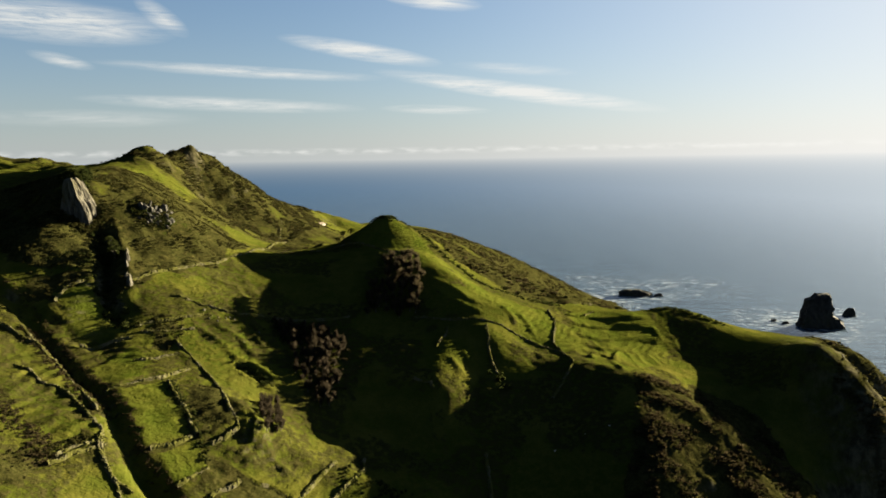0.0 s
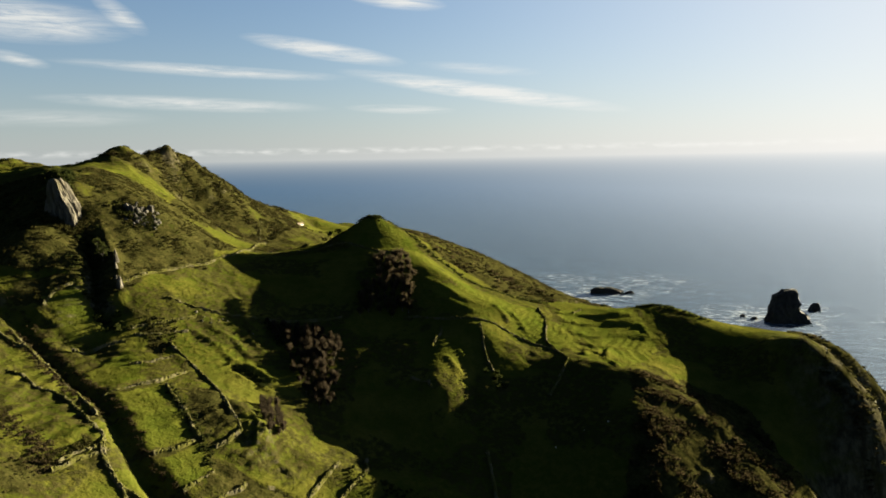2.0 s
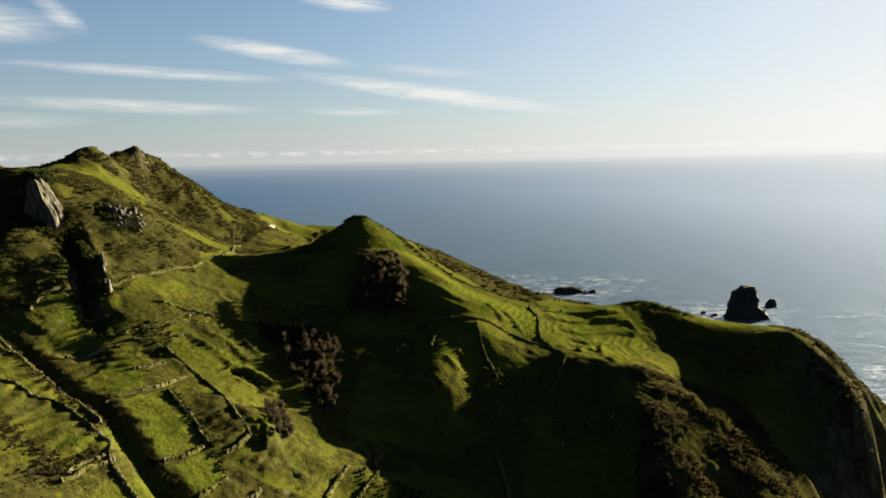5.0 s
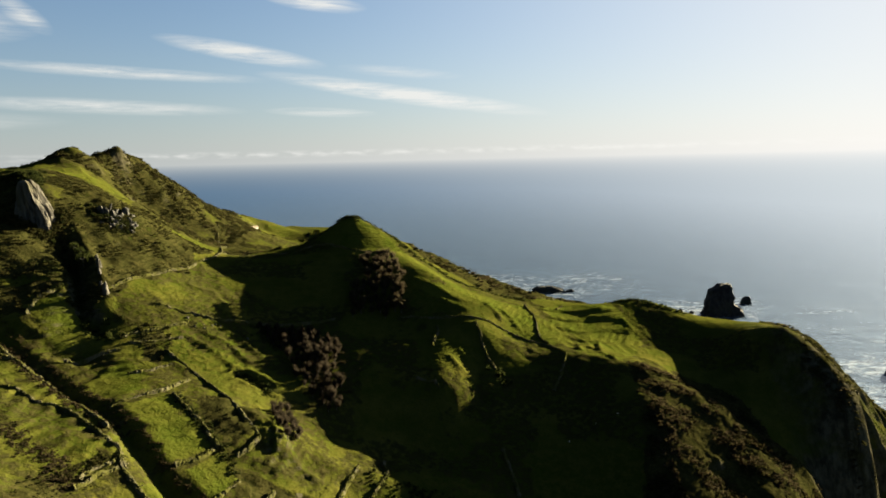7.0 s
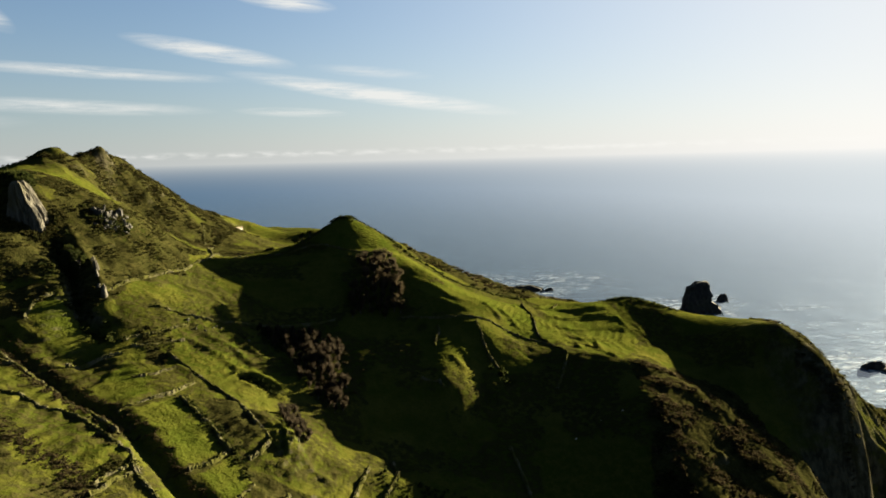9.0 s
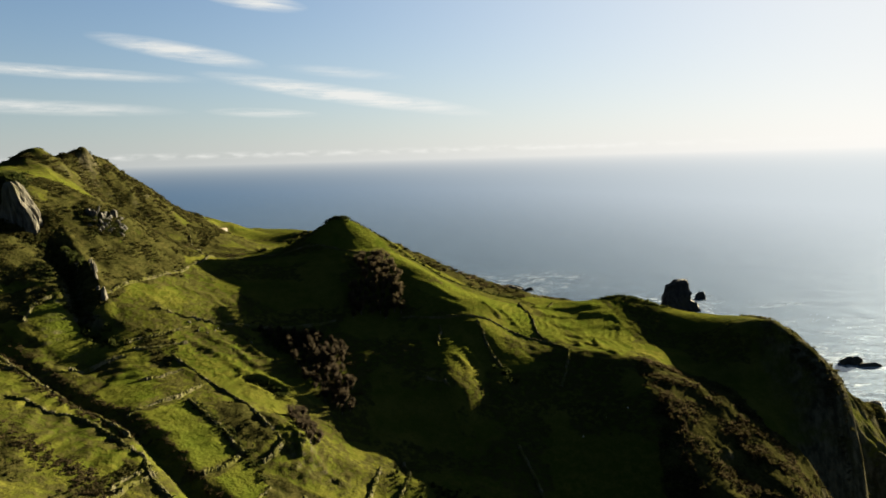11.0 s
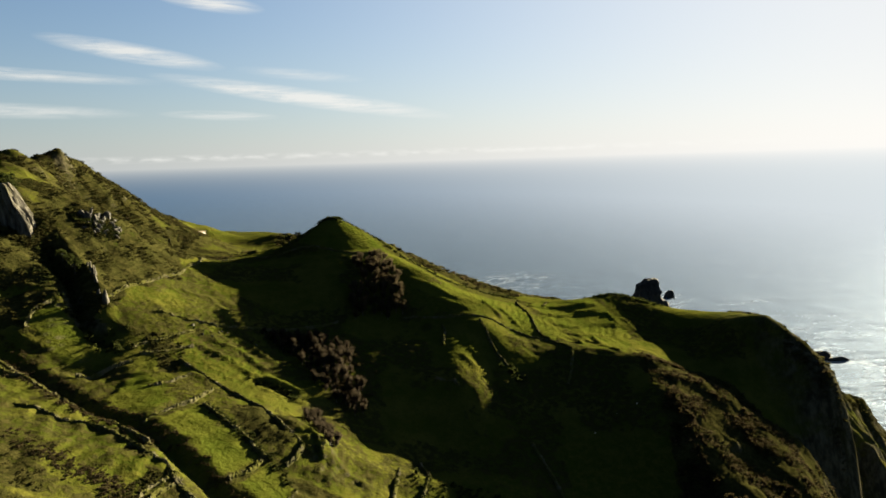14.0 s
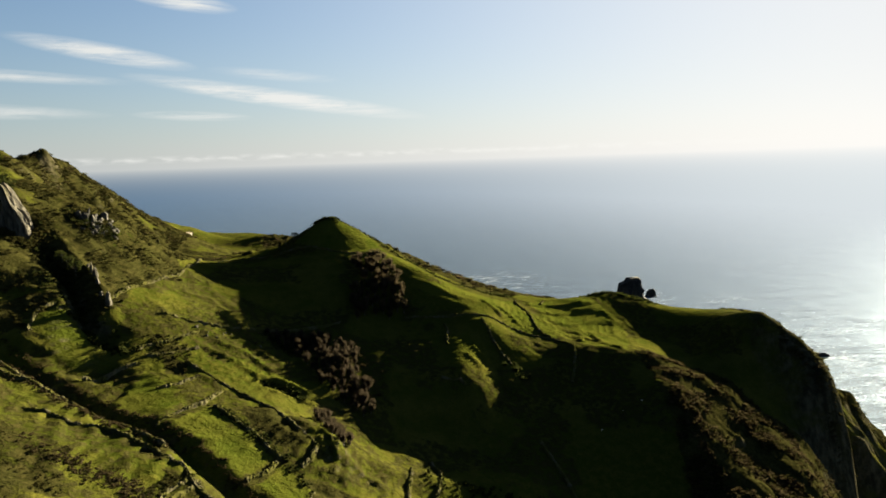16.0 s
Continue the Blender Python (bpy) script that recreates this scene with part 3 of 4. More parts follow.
TURF = ground_material()
SEA = sea_material()
GORSE = leaf_material("gorse and heather", (0.0225, 0.0240, 0.0080), (0.064, 0.058, 0.0190))
GREEN_SHRUB = leaf_material("green shrub leaves", (0.0145, 0.0200, 0.0060), (0.040, 0.0460, 0.0130))
TWIGS = leaf_material("bare twigs", (0.023, 0.0185, 0.0105), (0.066, 0.053, 0.033), 0.3)
BRAMBLE = leaf_material("brown brambles", (0.027, 0.0215, 0.010), (0.064, 0.051, 0.027), 0.4)
RED_TWIGS = leaf_material("reddish bare twigs", (0.017, 0.0140, 0.0090), (0.050, 0.040, 0.028), 0.3)
BARK = rock_material("grey bark", (0.0336, 0.028, 0.0224), (0.0784, 0.0672, 0.0532), (0.056, 0.056, 0.0336), (1, 1, 0.3), 0.3)
PALE_ROCK = rock_material("pale weathered rock", (0.030, 0.027, 0.021), (0.105, 0.096, 0.075), (0.062, 0.056, 0.030))
GREY_ROCK = rock_material("grey crag rock", (0.0120, 0.0115, 0.0095), (0.072, 0.068, 0.058), (0.026, 0.028, 0.0115), (1, 1, 0.5), 1.2)
HEAD_ROCK = rock_material("brown headland rock", (0.014, 0.0120, 0.0068), (0.030, 0.0245, 0.0135), (0.027, 0.025, 0.0085), (1, 1, 0.4), 2.0)
SEA_ROCK = rock_material("dark sea rock", (0.0115, 0.0108, 0.0102), (0.034, 0.031, 0.027), (0.030, 0.030, 0.017), (1, 1, 0.5), 4.0)
WALL = wall_material()
WHITE_WALL = rock_material("whitewashed stone", (0.32, 0.304, 0.264), (0.48, 0.456, 0.4), (0.28, 0.264, 0.216), (1, 1, 1), 1.0)
ROOF = rock_material("weathered roof", (0.128, 0.096, 0.072), (0.24, 0.2, 0.16), (0.16, 0.144, 0.096), (1, 1, 1), 1.0)


# ---- ground and sea ----
def steps(cuts):
    """Grid lines through (place, step) cuts, with steps that change evenly between them."""
    out = [cuts[0][0]]
    while out[-1] < cuts[-1][0]:
        out.append(out[-1] + float(np.interp(out[-1], [c[0] for c in cuts], [c[1] for c in cuts])))
    return np.array(out)


def mesh_of(name, co, faces, material, layers=(), smooth=False):
    """A mesh from arrays of corners and of equal-sided faces."""
    me = bpy.data.meshes.new(name)
    n = faces.shape[1]
    me.vertices.add(len(co))
    me.vertices.foreach_set("co", np.ascontiguousarray(co, np.float32).ravel())
    me.loops.add(faces.size)
    me.loops.foreach_set("vertex_index", np.ascontiguousarray(faces, np.int32).ravel())
    me.polygons.add(len(faces))
    me.polygons.foreach_set("loop_start", np.arange(0, faces.size, n, dtype=np.int32))
    me.update(calc_edges=True)
    me.polygons.foreach_set("use_smooth", np.full(len(faces), smooth))
    for key, values in layers:
        me.attributes.new(key, "FLOAT", "POINT").data.foreach_set("value", np.ascontiguousarray(values, np.float32).ravel())
    me.materials.append(material)
    return me


def sheet(name, xs, ys, zs, material, layers=(), lowest=-100):
    nx, ny = len(xs), len(ys)
    gx, gy = np.meshgrid(xs, ys)
    i = (np.arange(ny - 1)[:, None] * nx + np.arange(nx - 1)[None]).ravel()
    quads = np.stack([i, i + 1, i + nx + 1, i + nx], -1)
    quads = quads[np.asarray(zs).ravel()[quads].max(1) > lowest]
    return new(name, mesh_of(name, np.stack([gx, gy, zs], -1).reshape(-1, 3), quads, material, layers, True))


xs = steps(((-430, 4), (-230, 1.6), (-140, 0.7), (150, 0.7), (240, 1.6), (300, 3)))
ys = steps(((70, 3), (118, 0.65), (260, 0.75), (330, 1.1), (450, 1.8), (1000, 4)))
gx, gy = np.meshgrid(xs, ys)
scrub, lush = cover(gx, gy)
heights = land(gx, gy) + scrub * (1 - fade(gy, 284, 310)) * (1 - fade(gx, -90, -70)) * 1.3 * rough(gx, gy, 14, 3, 43) + scrub * (0.75 * rough(gx, gy, 5.5, 3, 31) + 0.22 * rough(gx, gy, 1.8, 1, 37))
ground = tagged(sheet("ground", xs, ys, heights, TURF, (("scrub", scrub), ("lush", lush), ("rocky", (1 - fade(gx, 106, 124)) * fade(gy, 262, 290))), -3.0), "green and brown coastal hills with old terraced pasture", "ground", kind="structure")

sx = steps(((-14000, 2000), (-5000, 150), (-300, 14), (-60, 7), (480, 7), (800, 20), (5000, 150), (14000, 2000)))
sy = steps(((-3000, 700), (300, 14), (480, 7), (1100, 7), (1500, 30), (5000, 150), (14000, 2000)))
gx, gy = np.meshgrid(sx, sy)


def surf_at(x, y):
    """How much the water breaks: round the rocks and along the shore."""
    s = 0.05 + 0 * x
    for cx, cy, r, a in ((296, 765, 42, 0.8), (265, 790, 45, 0.8), (344, 828, 26, 0.7), (134, 925, 44, 0.7), (90, 970, 80, 0.42), (60, 1010, 80, 0.3), (351, 547, 40, 0.75), (300, 480, 60, 0.45), (260, 380, 50, 0.6),
                         (330, 430, 70, 0.35), (230, 320, 40, 0.75), (200, 240, 60, 0.7), (430, 640, 120, 0.25), (200, 1000, 90, 0.3), (90, 880, 50, 0.9), (420, 760, 90, 0.22)):
        s = np.maximum(s, a * np.exp(-(np.hypot(x - cx, (y - cy) * 0.8) / r) ** 2))
    return s


def painted_sea_haze(x, y):
    """Painted haze as sea transparency: more with distance, and sooner towards the low sun."""
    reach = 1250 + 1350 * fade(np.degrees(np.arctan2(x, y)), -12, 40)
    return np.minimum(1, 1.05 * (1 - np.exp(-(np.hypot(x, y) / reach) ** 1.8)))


sea = tagged(sheet("sea", sx, sy, np.zeros(gx.shape), SEA, (("surf", surf_at(gx, gy)), ("haze", painted_sea_haze(gx, gy)))), "blue sea with swell and white surf", "sea", kind="structure")


# ---- helpers for things ----
def height(x, y):
    return float(land(np.array([x]), np.array([y]))[0])


def part(name, me, parent, label=""):
    ob = new(name, me)
    ob.parent = parent
    return tagged(ob, label) if label else ob


def empty(name, at):
    ob = new(name)
    ob.location = at
    return ob


def ico(subdivisions):
    bm = bmesh.new()
    bmesh.ops.create_icosphere(bm, subdivisions=subdivisions, radius=1)
    bm.verts.ensure_lookup_table()
    co = np.array([v.co[:] for v in bm.verts])
    tri = np.array([[v.index for v in f.verts] for f in bm.faces])
    bm.free()
    return co, tri


ICO = {n: ico(n) for n in (1, 2, 3, 4)}


def solid_noise(co, size, seed):
    """A smooth random value from -1 to 1 in space."""
    return (ripple(co[:, 0] + 0.37 * co[:, 2], co[:, 1] + 0.61 * co[:, 2], size, seed) + ripple(co[:, 2] + 0.3 * co[:, 0], co[:, 0] - 0.5 * co[:, 1], size, seed + 3)) / 2


def rock_mesh(name, size, material, seed, level=3, blocky=0.5, flutes=0.0):
    """An angular rock of that size (half widths and full height), with its foot at 0."""
    rng = np.random.default_rng(seed)
    co, tri = ICO[level]
    co = co.copy()
    for _ in range(9):  # flat faces, cut by planes
        n = rng.normal(size=3) * (1, 1, 0.5)
        n /= np.linalg.norm(n)
        cut = 0.62 + 0.3 * rng.random()
        over = np.maximum(0, co @ n - cut)
        co = co - blocky * over[:, None] * n * 1.6
    co = co * (1 + 0.16 * solid_noise(co * 3, 1.6, seed)[:, None] + 0.09 * solid_noise(co * 3, 0.6, seed + 9)[:, None])
    if flutes:
        ang = np.arctan2(co[:, 1], co[:, 0])
        co[:, :2] *= (1 + flutes * ripple(ang * 6, 0.3 * co[:, 2], 1.0, seed + 5) - 0.5 * flutes * np.abs(ripple(ang * 13, 0.4 * co[:, 2], 1.0, seed + 6)))[:, None]
    co[:, 2] = np.where(co[:, 2] > 0, co[:, 2], co[:, 2] * 0.25)
    return mesh_of(name, co * np.array(size), tri, material)


def twigs_of(rng, n, foot, tip, size):
    """n slender twigs that sprout along a limb and reach up and out."""
    foot, tip = np.array(foot), np.array(tip)
    at = foot + (tip - foot) * (0.25 + 0.85 * rng.random((n, 1)) ** 0.7) + rng.normal(size=(n, 3)) * 0.4 * size
    up = 0.5 * (tip - foot) / np.linalg.norm(tip - foot) + rng.normal(size=(n, 3)) * 0.3 + (0, 0, 0.7)
    up *= size * (0.5 + 0.9 * rng.random((n, 1))) / np.linalg.norm(up, axis=1)[:, None]
    side = rng.normal(size=(n, 3))
    side *= 0.09 * size / np.linalg.norm(side, axis=1)[:, None]
    co = np.stack([at - side, at + side, at + up], 1).reshape(-1, 3)
    return co, np.arange(3 * n).reshape(-1, 3)


def leaves(rng, n, spread, size, flat=0.0, shell=0.55):
    """n loose triangles through an ellipsoid, denser near its skin."""
    way = rng.normal(size=(n, 3))
    way /= np.linalg.norm(way, axis=1)[:, None]
    at = way * (shell + (1 - shell) * rng.random((n, 1))) * np.array(spread)
    a = rng.normal(size=(n, 3)) * (1, 1, 1 - flat)
    b = rng.normal(size=(n, 3)) * (1, 1, 1 - flat)
    a *= size / np.linalg.norm(a, axis=1)[:, None]
    b *= size / np.linalg.norm(b, axis=1)[:, None]
    co = np.stack([at - 0.4 * a - 0.4 * b, at + 0.6 * a, at + 0.6 * b], 1).reshape(-1, 3)
    return co, np.arange(3 * n).reshape(-1, 3)


def joined(pieces):
    co, tri, k = [], [], 0
    for c, t in pieces:
        co.append(c), tri.append(t + k)
        k += len(c)
    return np.concatenate(co), np.concatenate(tri)


def shrub_shape(seed):
    """A low uneven shrub of about unit half width: lobes of foliage over a twiggy heart."""
    rng = np.random.default_rng(seed)
    pieces = []
    for _ in range(2):
        c = np.array([*rng.normal(size=2) * 0.36, 0.12 + 0.28 * rng.random()])
        r = 0.42 + 0.25 * rng.random()
        co, tri = ICO[1]
        lump = co * r * (0.62 + 0.3 * rng.random((len(co), 1))) * (1, 1, 0.6) + c
        pieces.append((lump, tri))
        lc, lt = leaves(rng, 16, (r * 1.25, r * 1.2, r), 0.27, 0, 0.7)
        pieces.append((lc + c, lt))
    co, tri = joined(pieces)
    co[:, 2] = np.maximum(co[:, 2], -0.25)
    return co, tri


SHRUBS = [shrub_shape(100 + k) for k in range(12)]


def thicket(name, spots, material, label, category="scrub", tall=0.75, seed=0, kind="stuff"):
    """One mesh of many shrubs: spots are rows of x, y and half width."""
    rng = np.random.default_rng(seed)
    spots = np.array(spots, float)
    zs = land(spots[:, 0], spots[:, 1])
    cos, tris, tones, k = [], [], [], 0
    for (x, y, r), z in zip(spots, zs):
        co, tri = SHRUBS[rng.integers(len(SHRUBS))]
        a = rng.random() * 6.283
        c, s = math.cos(a), math.sin(a)
        h = tall * (0.7 + 0.6 * rng.random())
        cos.append(np.stack([x + r * (c * co[:, 0] - s * co[:, 1]), y + r * (s * co[:, 0] + c * co[:, 1]), z + r * h * co[:, 2]], -1))
        tris.append(tri + k)
        tones.append(np.full(len(co), rng.random()))
        k += len(co)
    me = mesh_of(name, np.concatenate(cos), np.concatenate(tris), material, (("tone", np.concatenate(tones)),))
    return tagged(new(name, me), label, category, kind=kind)


def along(line, gap):
    """Places and headings along a broken line, a gap apart."""
    out = []
    for a, b in zip(line, line[1:]):
        n = max(1, int(math.hypot(b[0] - a[0], b[1] - a[1]) / gap))
        for k in range(n):
            f = k / n
            out.append((a[0] + f * (b[0] - a[0]), a[1] + f * (b[1] - a[1]), math.atan2(b[1] - a[1], b[0] - a[0])))
    return out


BOX = np.array([[sx, sy, sz] for sz in (0, 1) for sx, sy in ((-1, -1), (1, -1), (1, 1), (-1, 1))], float)
BOX_FACES = np.array([[0, 3, 2, 1], [4, 5, 6, 7], [0, 1, 5, 4], [1, 2, 6, 5], [2, 3, 7, 6], [3, 0, 4, 7]])


def field_wall(line, label, tall=1.0, wide=0.46, gap=0.42, seed=0):
    """An old wall: a turfed bank of stones along a line, with loose stones on its crest, that follows the ground."""
    rng = np.random.default_rng(seed)
    run = along(line, gap)
    x = np.array([r[0] for r in run])
    y = np.array([r[1] for r in run])
    x, y, turn = x + 0.6 * ripple(x, y, 5, seed), y + 0.6 * ripple(x, y, 5, seed + 1), np.array([r[2] for r in run])
    n, z = len(x), land(x, y)
    sag = tall * np.clip(0.75 + 0.5 * ripple(x, y, 5, seed + 2) + 0.25 * ripple(x, y, 1.7, seed + 3), 0.15, 1.3)
    shape = ((-1.25, -0.3), (-0.9, 0.45), (-0.35, 0.95), (0.3, 1.0), (0.85, 0.5), (1.25, -0.3))
    co = []
    for off, up in shape:
        w = wide * off * (1 + 0.3 * rng.normal(size=n) * (abs(off) < 1.2))
        co.append(np.stack([x - np.sin(turn) * w, y + np.cos(turn) * w, z + (np.where(up > 0, sag * up, up) + 0.09 * rng.normal(size=n) * (up > 0))], -1))
    co = np.stack(co, 1).reshape(-1, 3)
    m = len(shape)
    faces = [[k * m + j, k * m + j + 1, (k + 1) * m + j + 1, (k + 1) * m + j] for k in range(n - 1) for j in range(m - 1)]
    cos, quads, k = [co], [np.array(faces)], len(co)
    for a, b, c, t, h in zip(x, y, z, turn, sag):
        if rng.random() > 0.6:
            continue
        size = 0.1 + 0.22 * rng.random(3)
        box = (BOX - (0, 0, 0.5)) * size + rng.normal(size=(8, 3)) * 0.05
        off = wide * 0.7 * rng.normal()
        cos.append(box + (a - math.sin(t) * off, b + math.cos(t) * off, c + h * max(0.0, 1 - abs(off) / wide)))
        quads.append(BOX_FACES + k)
        k += 8
    me = mesh_of("field_wall", np.concatenate(cos), np.concatenate(quads), WALL)
    return tagged(new("field_wall", me), label, "wall", "dry stone field walls")


# ---- field walls ----
MOSSY = "low mossy dry stone wall between green pastures"
OLD = "overgrown tumbled dry stone wall on the hillside"
PALE = "pale sunlit dry stone wall on the grass slope"
WALLS = [
    (PALE, 1.0, [(-77, 163), (-74, 170.5), (-69.5, 176.5), (-66.5, 187)]), (MOSSY, 0.9, [(-81, 182), (-76.5, 185.5), (-72.5, 191.5)]),
    (MOSSY, 1.3, [(-97.5, 183), (-94, 185.5), (-90.5, 188.5), (-86, 192)]),
    (OLD, 1.2, [(-76.5, 197), (-70.5, 193), (-64, 188.5), (-56.5, 181), (-49.5, 172), (-46.5, 169.5), (-44.5, 166.5), (-45.5, 161), (-48, 158)]),
    (OLD, 1.4, [(-66.5, 175), (-62.5, 170), (-58, 166), (-54, 162), (-50.5, 159)]), (PALE, 1.1, [(-58, 149), (-55.5, 152.5), (-52, 159)]),
    (PALE, 1.1, [(-48, 142.5), (-46.5, 145.5), (-45, 151.5)]), (PALE, 1.0, [(-71.5, 133.5), (-69.5, 139), (-66.5, 143.5)]),
    (PALE, 1.0, [(-115, 183.1), (-107, 179), (-100.5, 175)]),
    (OLD, 1.0, [(-104, 166.5), (-98.5, 165), (-93.5, 161), (-87.5, 160), (-79, 155.5), (-73.5, 152), (-69.5, 149.5), (-65.5, 144), (-61.5, 139), (-57.5, 136), (-54, 132)]),
    (PALE, 1.3, [(-110, 205), (-112.3, 200), (-112.3, 193.8)]), (PALE, 1.0, [(-97.5, 211), (-93.5, 226), (-87, 246), (-84.5, 270), (-86, 288)]),
    (OLD, 1.3, [(-119, 400), (-117, 385), (-100, 330), (-88, 292)]), (OLD, 0.9, [(-86, 288), (-72.5, 298), (-52, 291), (-31, 281.5), (-19.6, 279.6)]),
    (PALE, 1.0, [(-88, 197.5), (-82, 204), (-75.5, 214)]), (OLD, 1.1, [(-86, 215.5), (-79, 217), (-71.5, 220), (-62, 228), (-36, 240)]),
    (OLD, 1.1, [(-15.3, 246), (-3.5, 243.9), (5.1, 243.4), (12, 244), (20.4, 245.8), (30.6, 243.6), (35.4, 241.4), (38.8, 230.9)]),
    (PALE, 1.4, [(10.5, 240.5), (11.5, 232.3), (13.1, 225.2), (15.2, 221.4)]), (PALE, 1.4, [(30, 274.5), (33, 267), (32.5, 252), (32.5, 247), (35.4, 241.4)]),
    (MOSSY, 0.9, [(48, 293.5), (44.5, 284.3)]),
    (MOSSY, 1.0, [(-2, 239), (-4, 224.3)]), (PALE, 0.9, [(-8.5, 210), (-3.5, 209.5), (-1.5, 206)]), (MOSSY, 1.0, [(-16, 181), (-15.5, 173), (-17, 166), (-19, 161), (-24, 150)]),
    (PALE, 1.0, [(-22.3, 174.5), (-23.3, 167), (-24.3, 160.5), (-26, 152)]), (OLD, 0.9, [(38.8, 230.9), (35.6, 220), (32.1, 213.6)]),
    (MOSSY, 0.9, [(14.8, 189.7), (16.5, 182), (17.3, 175.8), (18, 168)]), (OLD, 1.0, [(-150.2, 532.7), (-143, 542), (-137, 560)]), (OLD, 1.2, [(-130.2, 425.8), (-126.3, 412.9), (-122, 398)]),
    (PALE, 1.2, [(-119.3, 180.8), (-108.1, 179.2), (-98.8, 175.3), (-89, 167.5), (-80.2, 159.7), (-74, 154)]), (PALE, 1.2, [(-69.4, 149.4), (-65.6, 142.3), (-58.9, 136.8), (-53, 135.2)]),
    (PALE, 0.9, [(-40.6, 143.7), (-37.7, 150.3), (-37.4, 152.1)]), (OLD, 1.2, [(-72, 136.5), (-69.8, 141.8), (-68.4, 146.9)]), (MOSSY, 1.0, [(-75, 205), (-80, 199.5), (-86, 195)]),
]
for k, (label, tall, line) in enumerate(WALLS):
    field_wall(line, label, 0.6 * tall, seed=k)


# ---- rocks on land ----
def rock(name, at, size, material, seed, label, turn=0, sink=0.8, flutes=0.0, level=3, group="", blocky=0.5):
    ob = tagged(new(name, rock_mesh(name, size, material, seed, level, blocky, flutes)), label, "rock", group)
    ob.location = (at[0], at[1], (at[2] if len(at) > 2 else height(*at[:2])) - sink)
    ob.rotation_euler = (0, 0, radians(turn))
    return ob


rng = np.random.default_rng(5)
CRAG = ((-112, 243), (-111, 245), (-108.5, 245), (-107, 247), (-106, 250.5), (-113, 249), (-110.5, 250), (-109, 253), (-114, 247), (-109.5, 247.5), (-112.5, 246), (-107, 251))
for k, (x, y) in enumerate(CRAG + tuple((a + 0.9, b - 0.8) for a, b in CRAG) + tuple((a + 1.6, b + 0.9) for a, b in CRAG[:8])):  # the crag: broken grey blocks
    one = rock("crag_rock", (x + 0.7 * rng.normal(), y + 0.6 * rng.normal()), (0.5 + 1.3 * rng.random(), 0.6 + 0.9 * rng.random(), 1.1 + 1.9 * rng.random() ** 2), GREY_ROCK, 30 + k,
               "broken grey crag block standing in gorse", rng.random() * 90, 0.9, 0.05, 3, "rocks of the crag", 0.7)
    one.rotation_euler = (0.3 * rng.normal(), 0.3 * rng.normal(), 6.28 * rng.random())
for k, (x, y, a, b, h) in enumerate(((-104, 219.5, 0.9, 0.9, 4.6), (-102.4, 217, 1.0, 1.0, 5.2), (-101.2, 214.8, 1.0, 0.9, 4.8), (-97.6, 209.6, 1.2, 1.1, 5.0), (-105.5, 222, 0.9, 0.9, 3.4), (-99.8, 211.5, 0.9, 0.8, 3.0))):
    rock("pillar_rock", (x, y), (a, b, h), PALE_ROCK, 60 + k, "pale upright rock at the edge of the gully", 30 * k, 2.2, 0.12, 3, "rocks along the gully")
for k in range(12):
    x, y = -70 + 5 * rng.normal(), 216 + 2.5 * rng.normal()
    rock("boulder", (x, y), (0.25 + 0.35 * rng.random(), 0.25 + 0.3 * rng.random(), 0.4 + 0.4 * rng.random()), PALE_ROCK, 80 + k, "pale boulder lying on the pasture", 40 * k, 0.3, 0, 2, "boulders on the pasture")
for k, (x, y) in enumerate(((47.5, 197.5), (33, 191.5), (41, 196))):
    rock("boulder", (x, y), (0.34, 0.24, 0.4), WHITE_WALL, 95 + k, "small white boulder on the shaded slope", 50 * k, 0.2, 0, 2, "white boulders on the slope")

CREST = ((125, 256), (131, 248), (134.5, 240), (136, 232))
for k, (x, y, a) in enumerate(along(CREST, 3.2)):  # broken rock along the rim of the headland
    one = rock("rim_rock", (x + 1.3 * rng.normal() + 1.0, y + rng.normal()), (0.7 + 0.9 * rng.random(), 0.7 + 0.9 * rng.random(), 1.1 + 1.2 * rng.random() ** 2), HEAD_ROCK, 130 + k,
               "brown weathered rock on the rim of the cliff", 0, 1.2, 0.08, 3, "rocks on the cliff rim", 0.7)
    one.rotation_euler = (0.35 * rng.normal(), 0.35 * rng.normal(), 6.28 * rng.random())

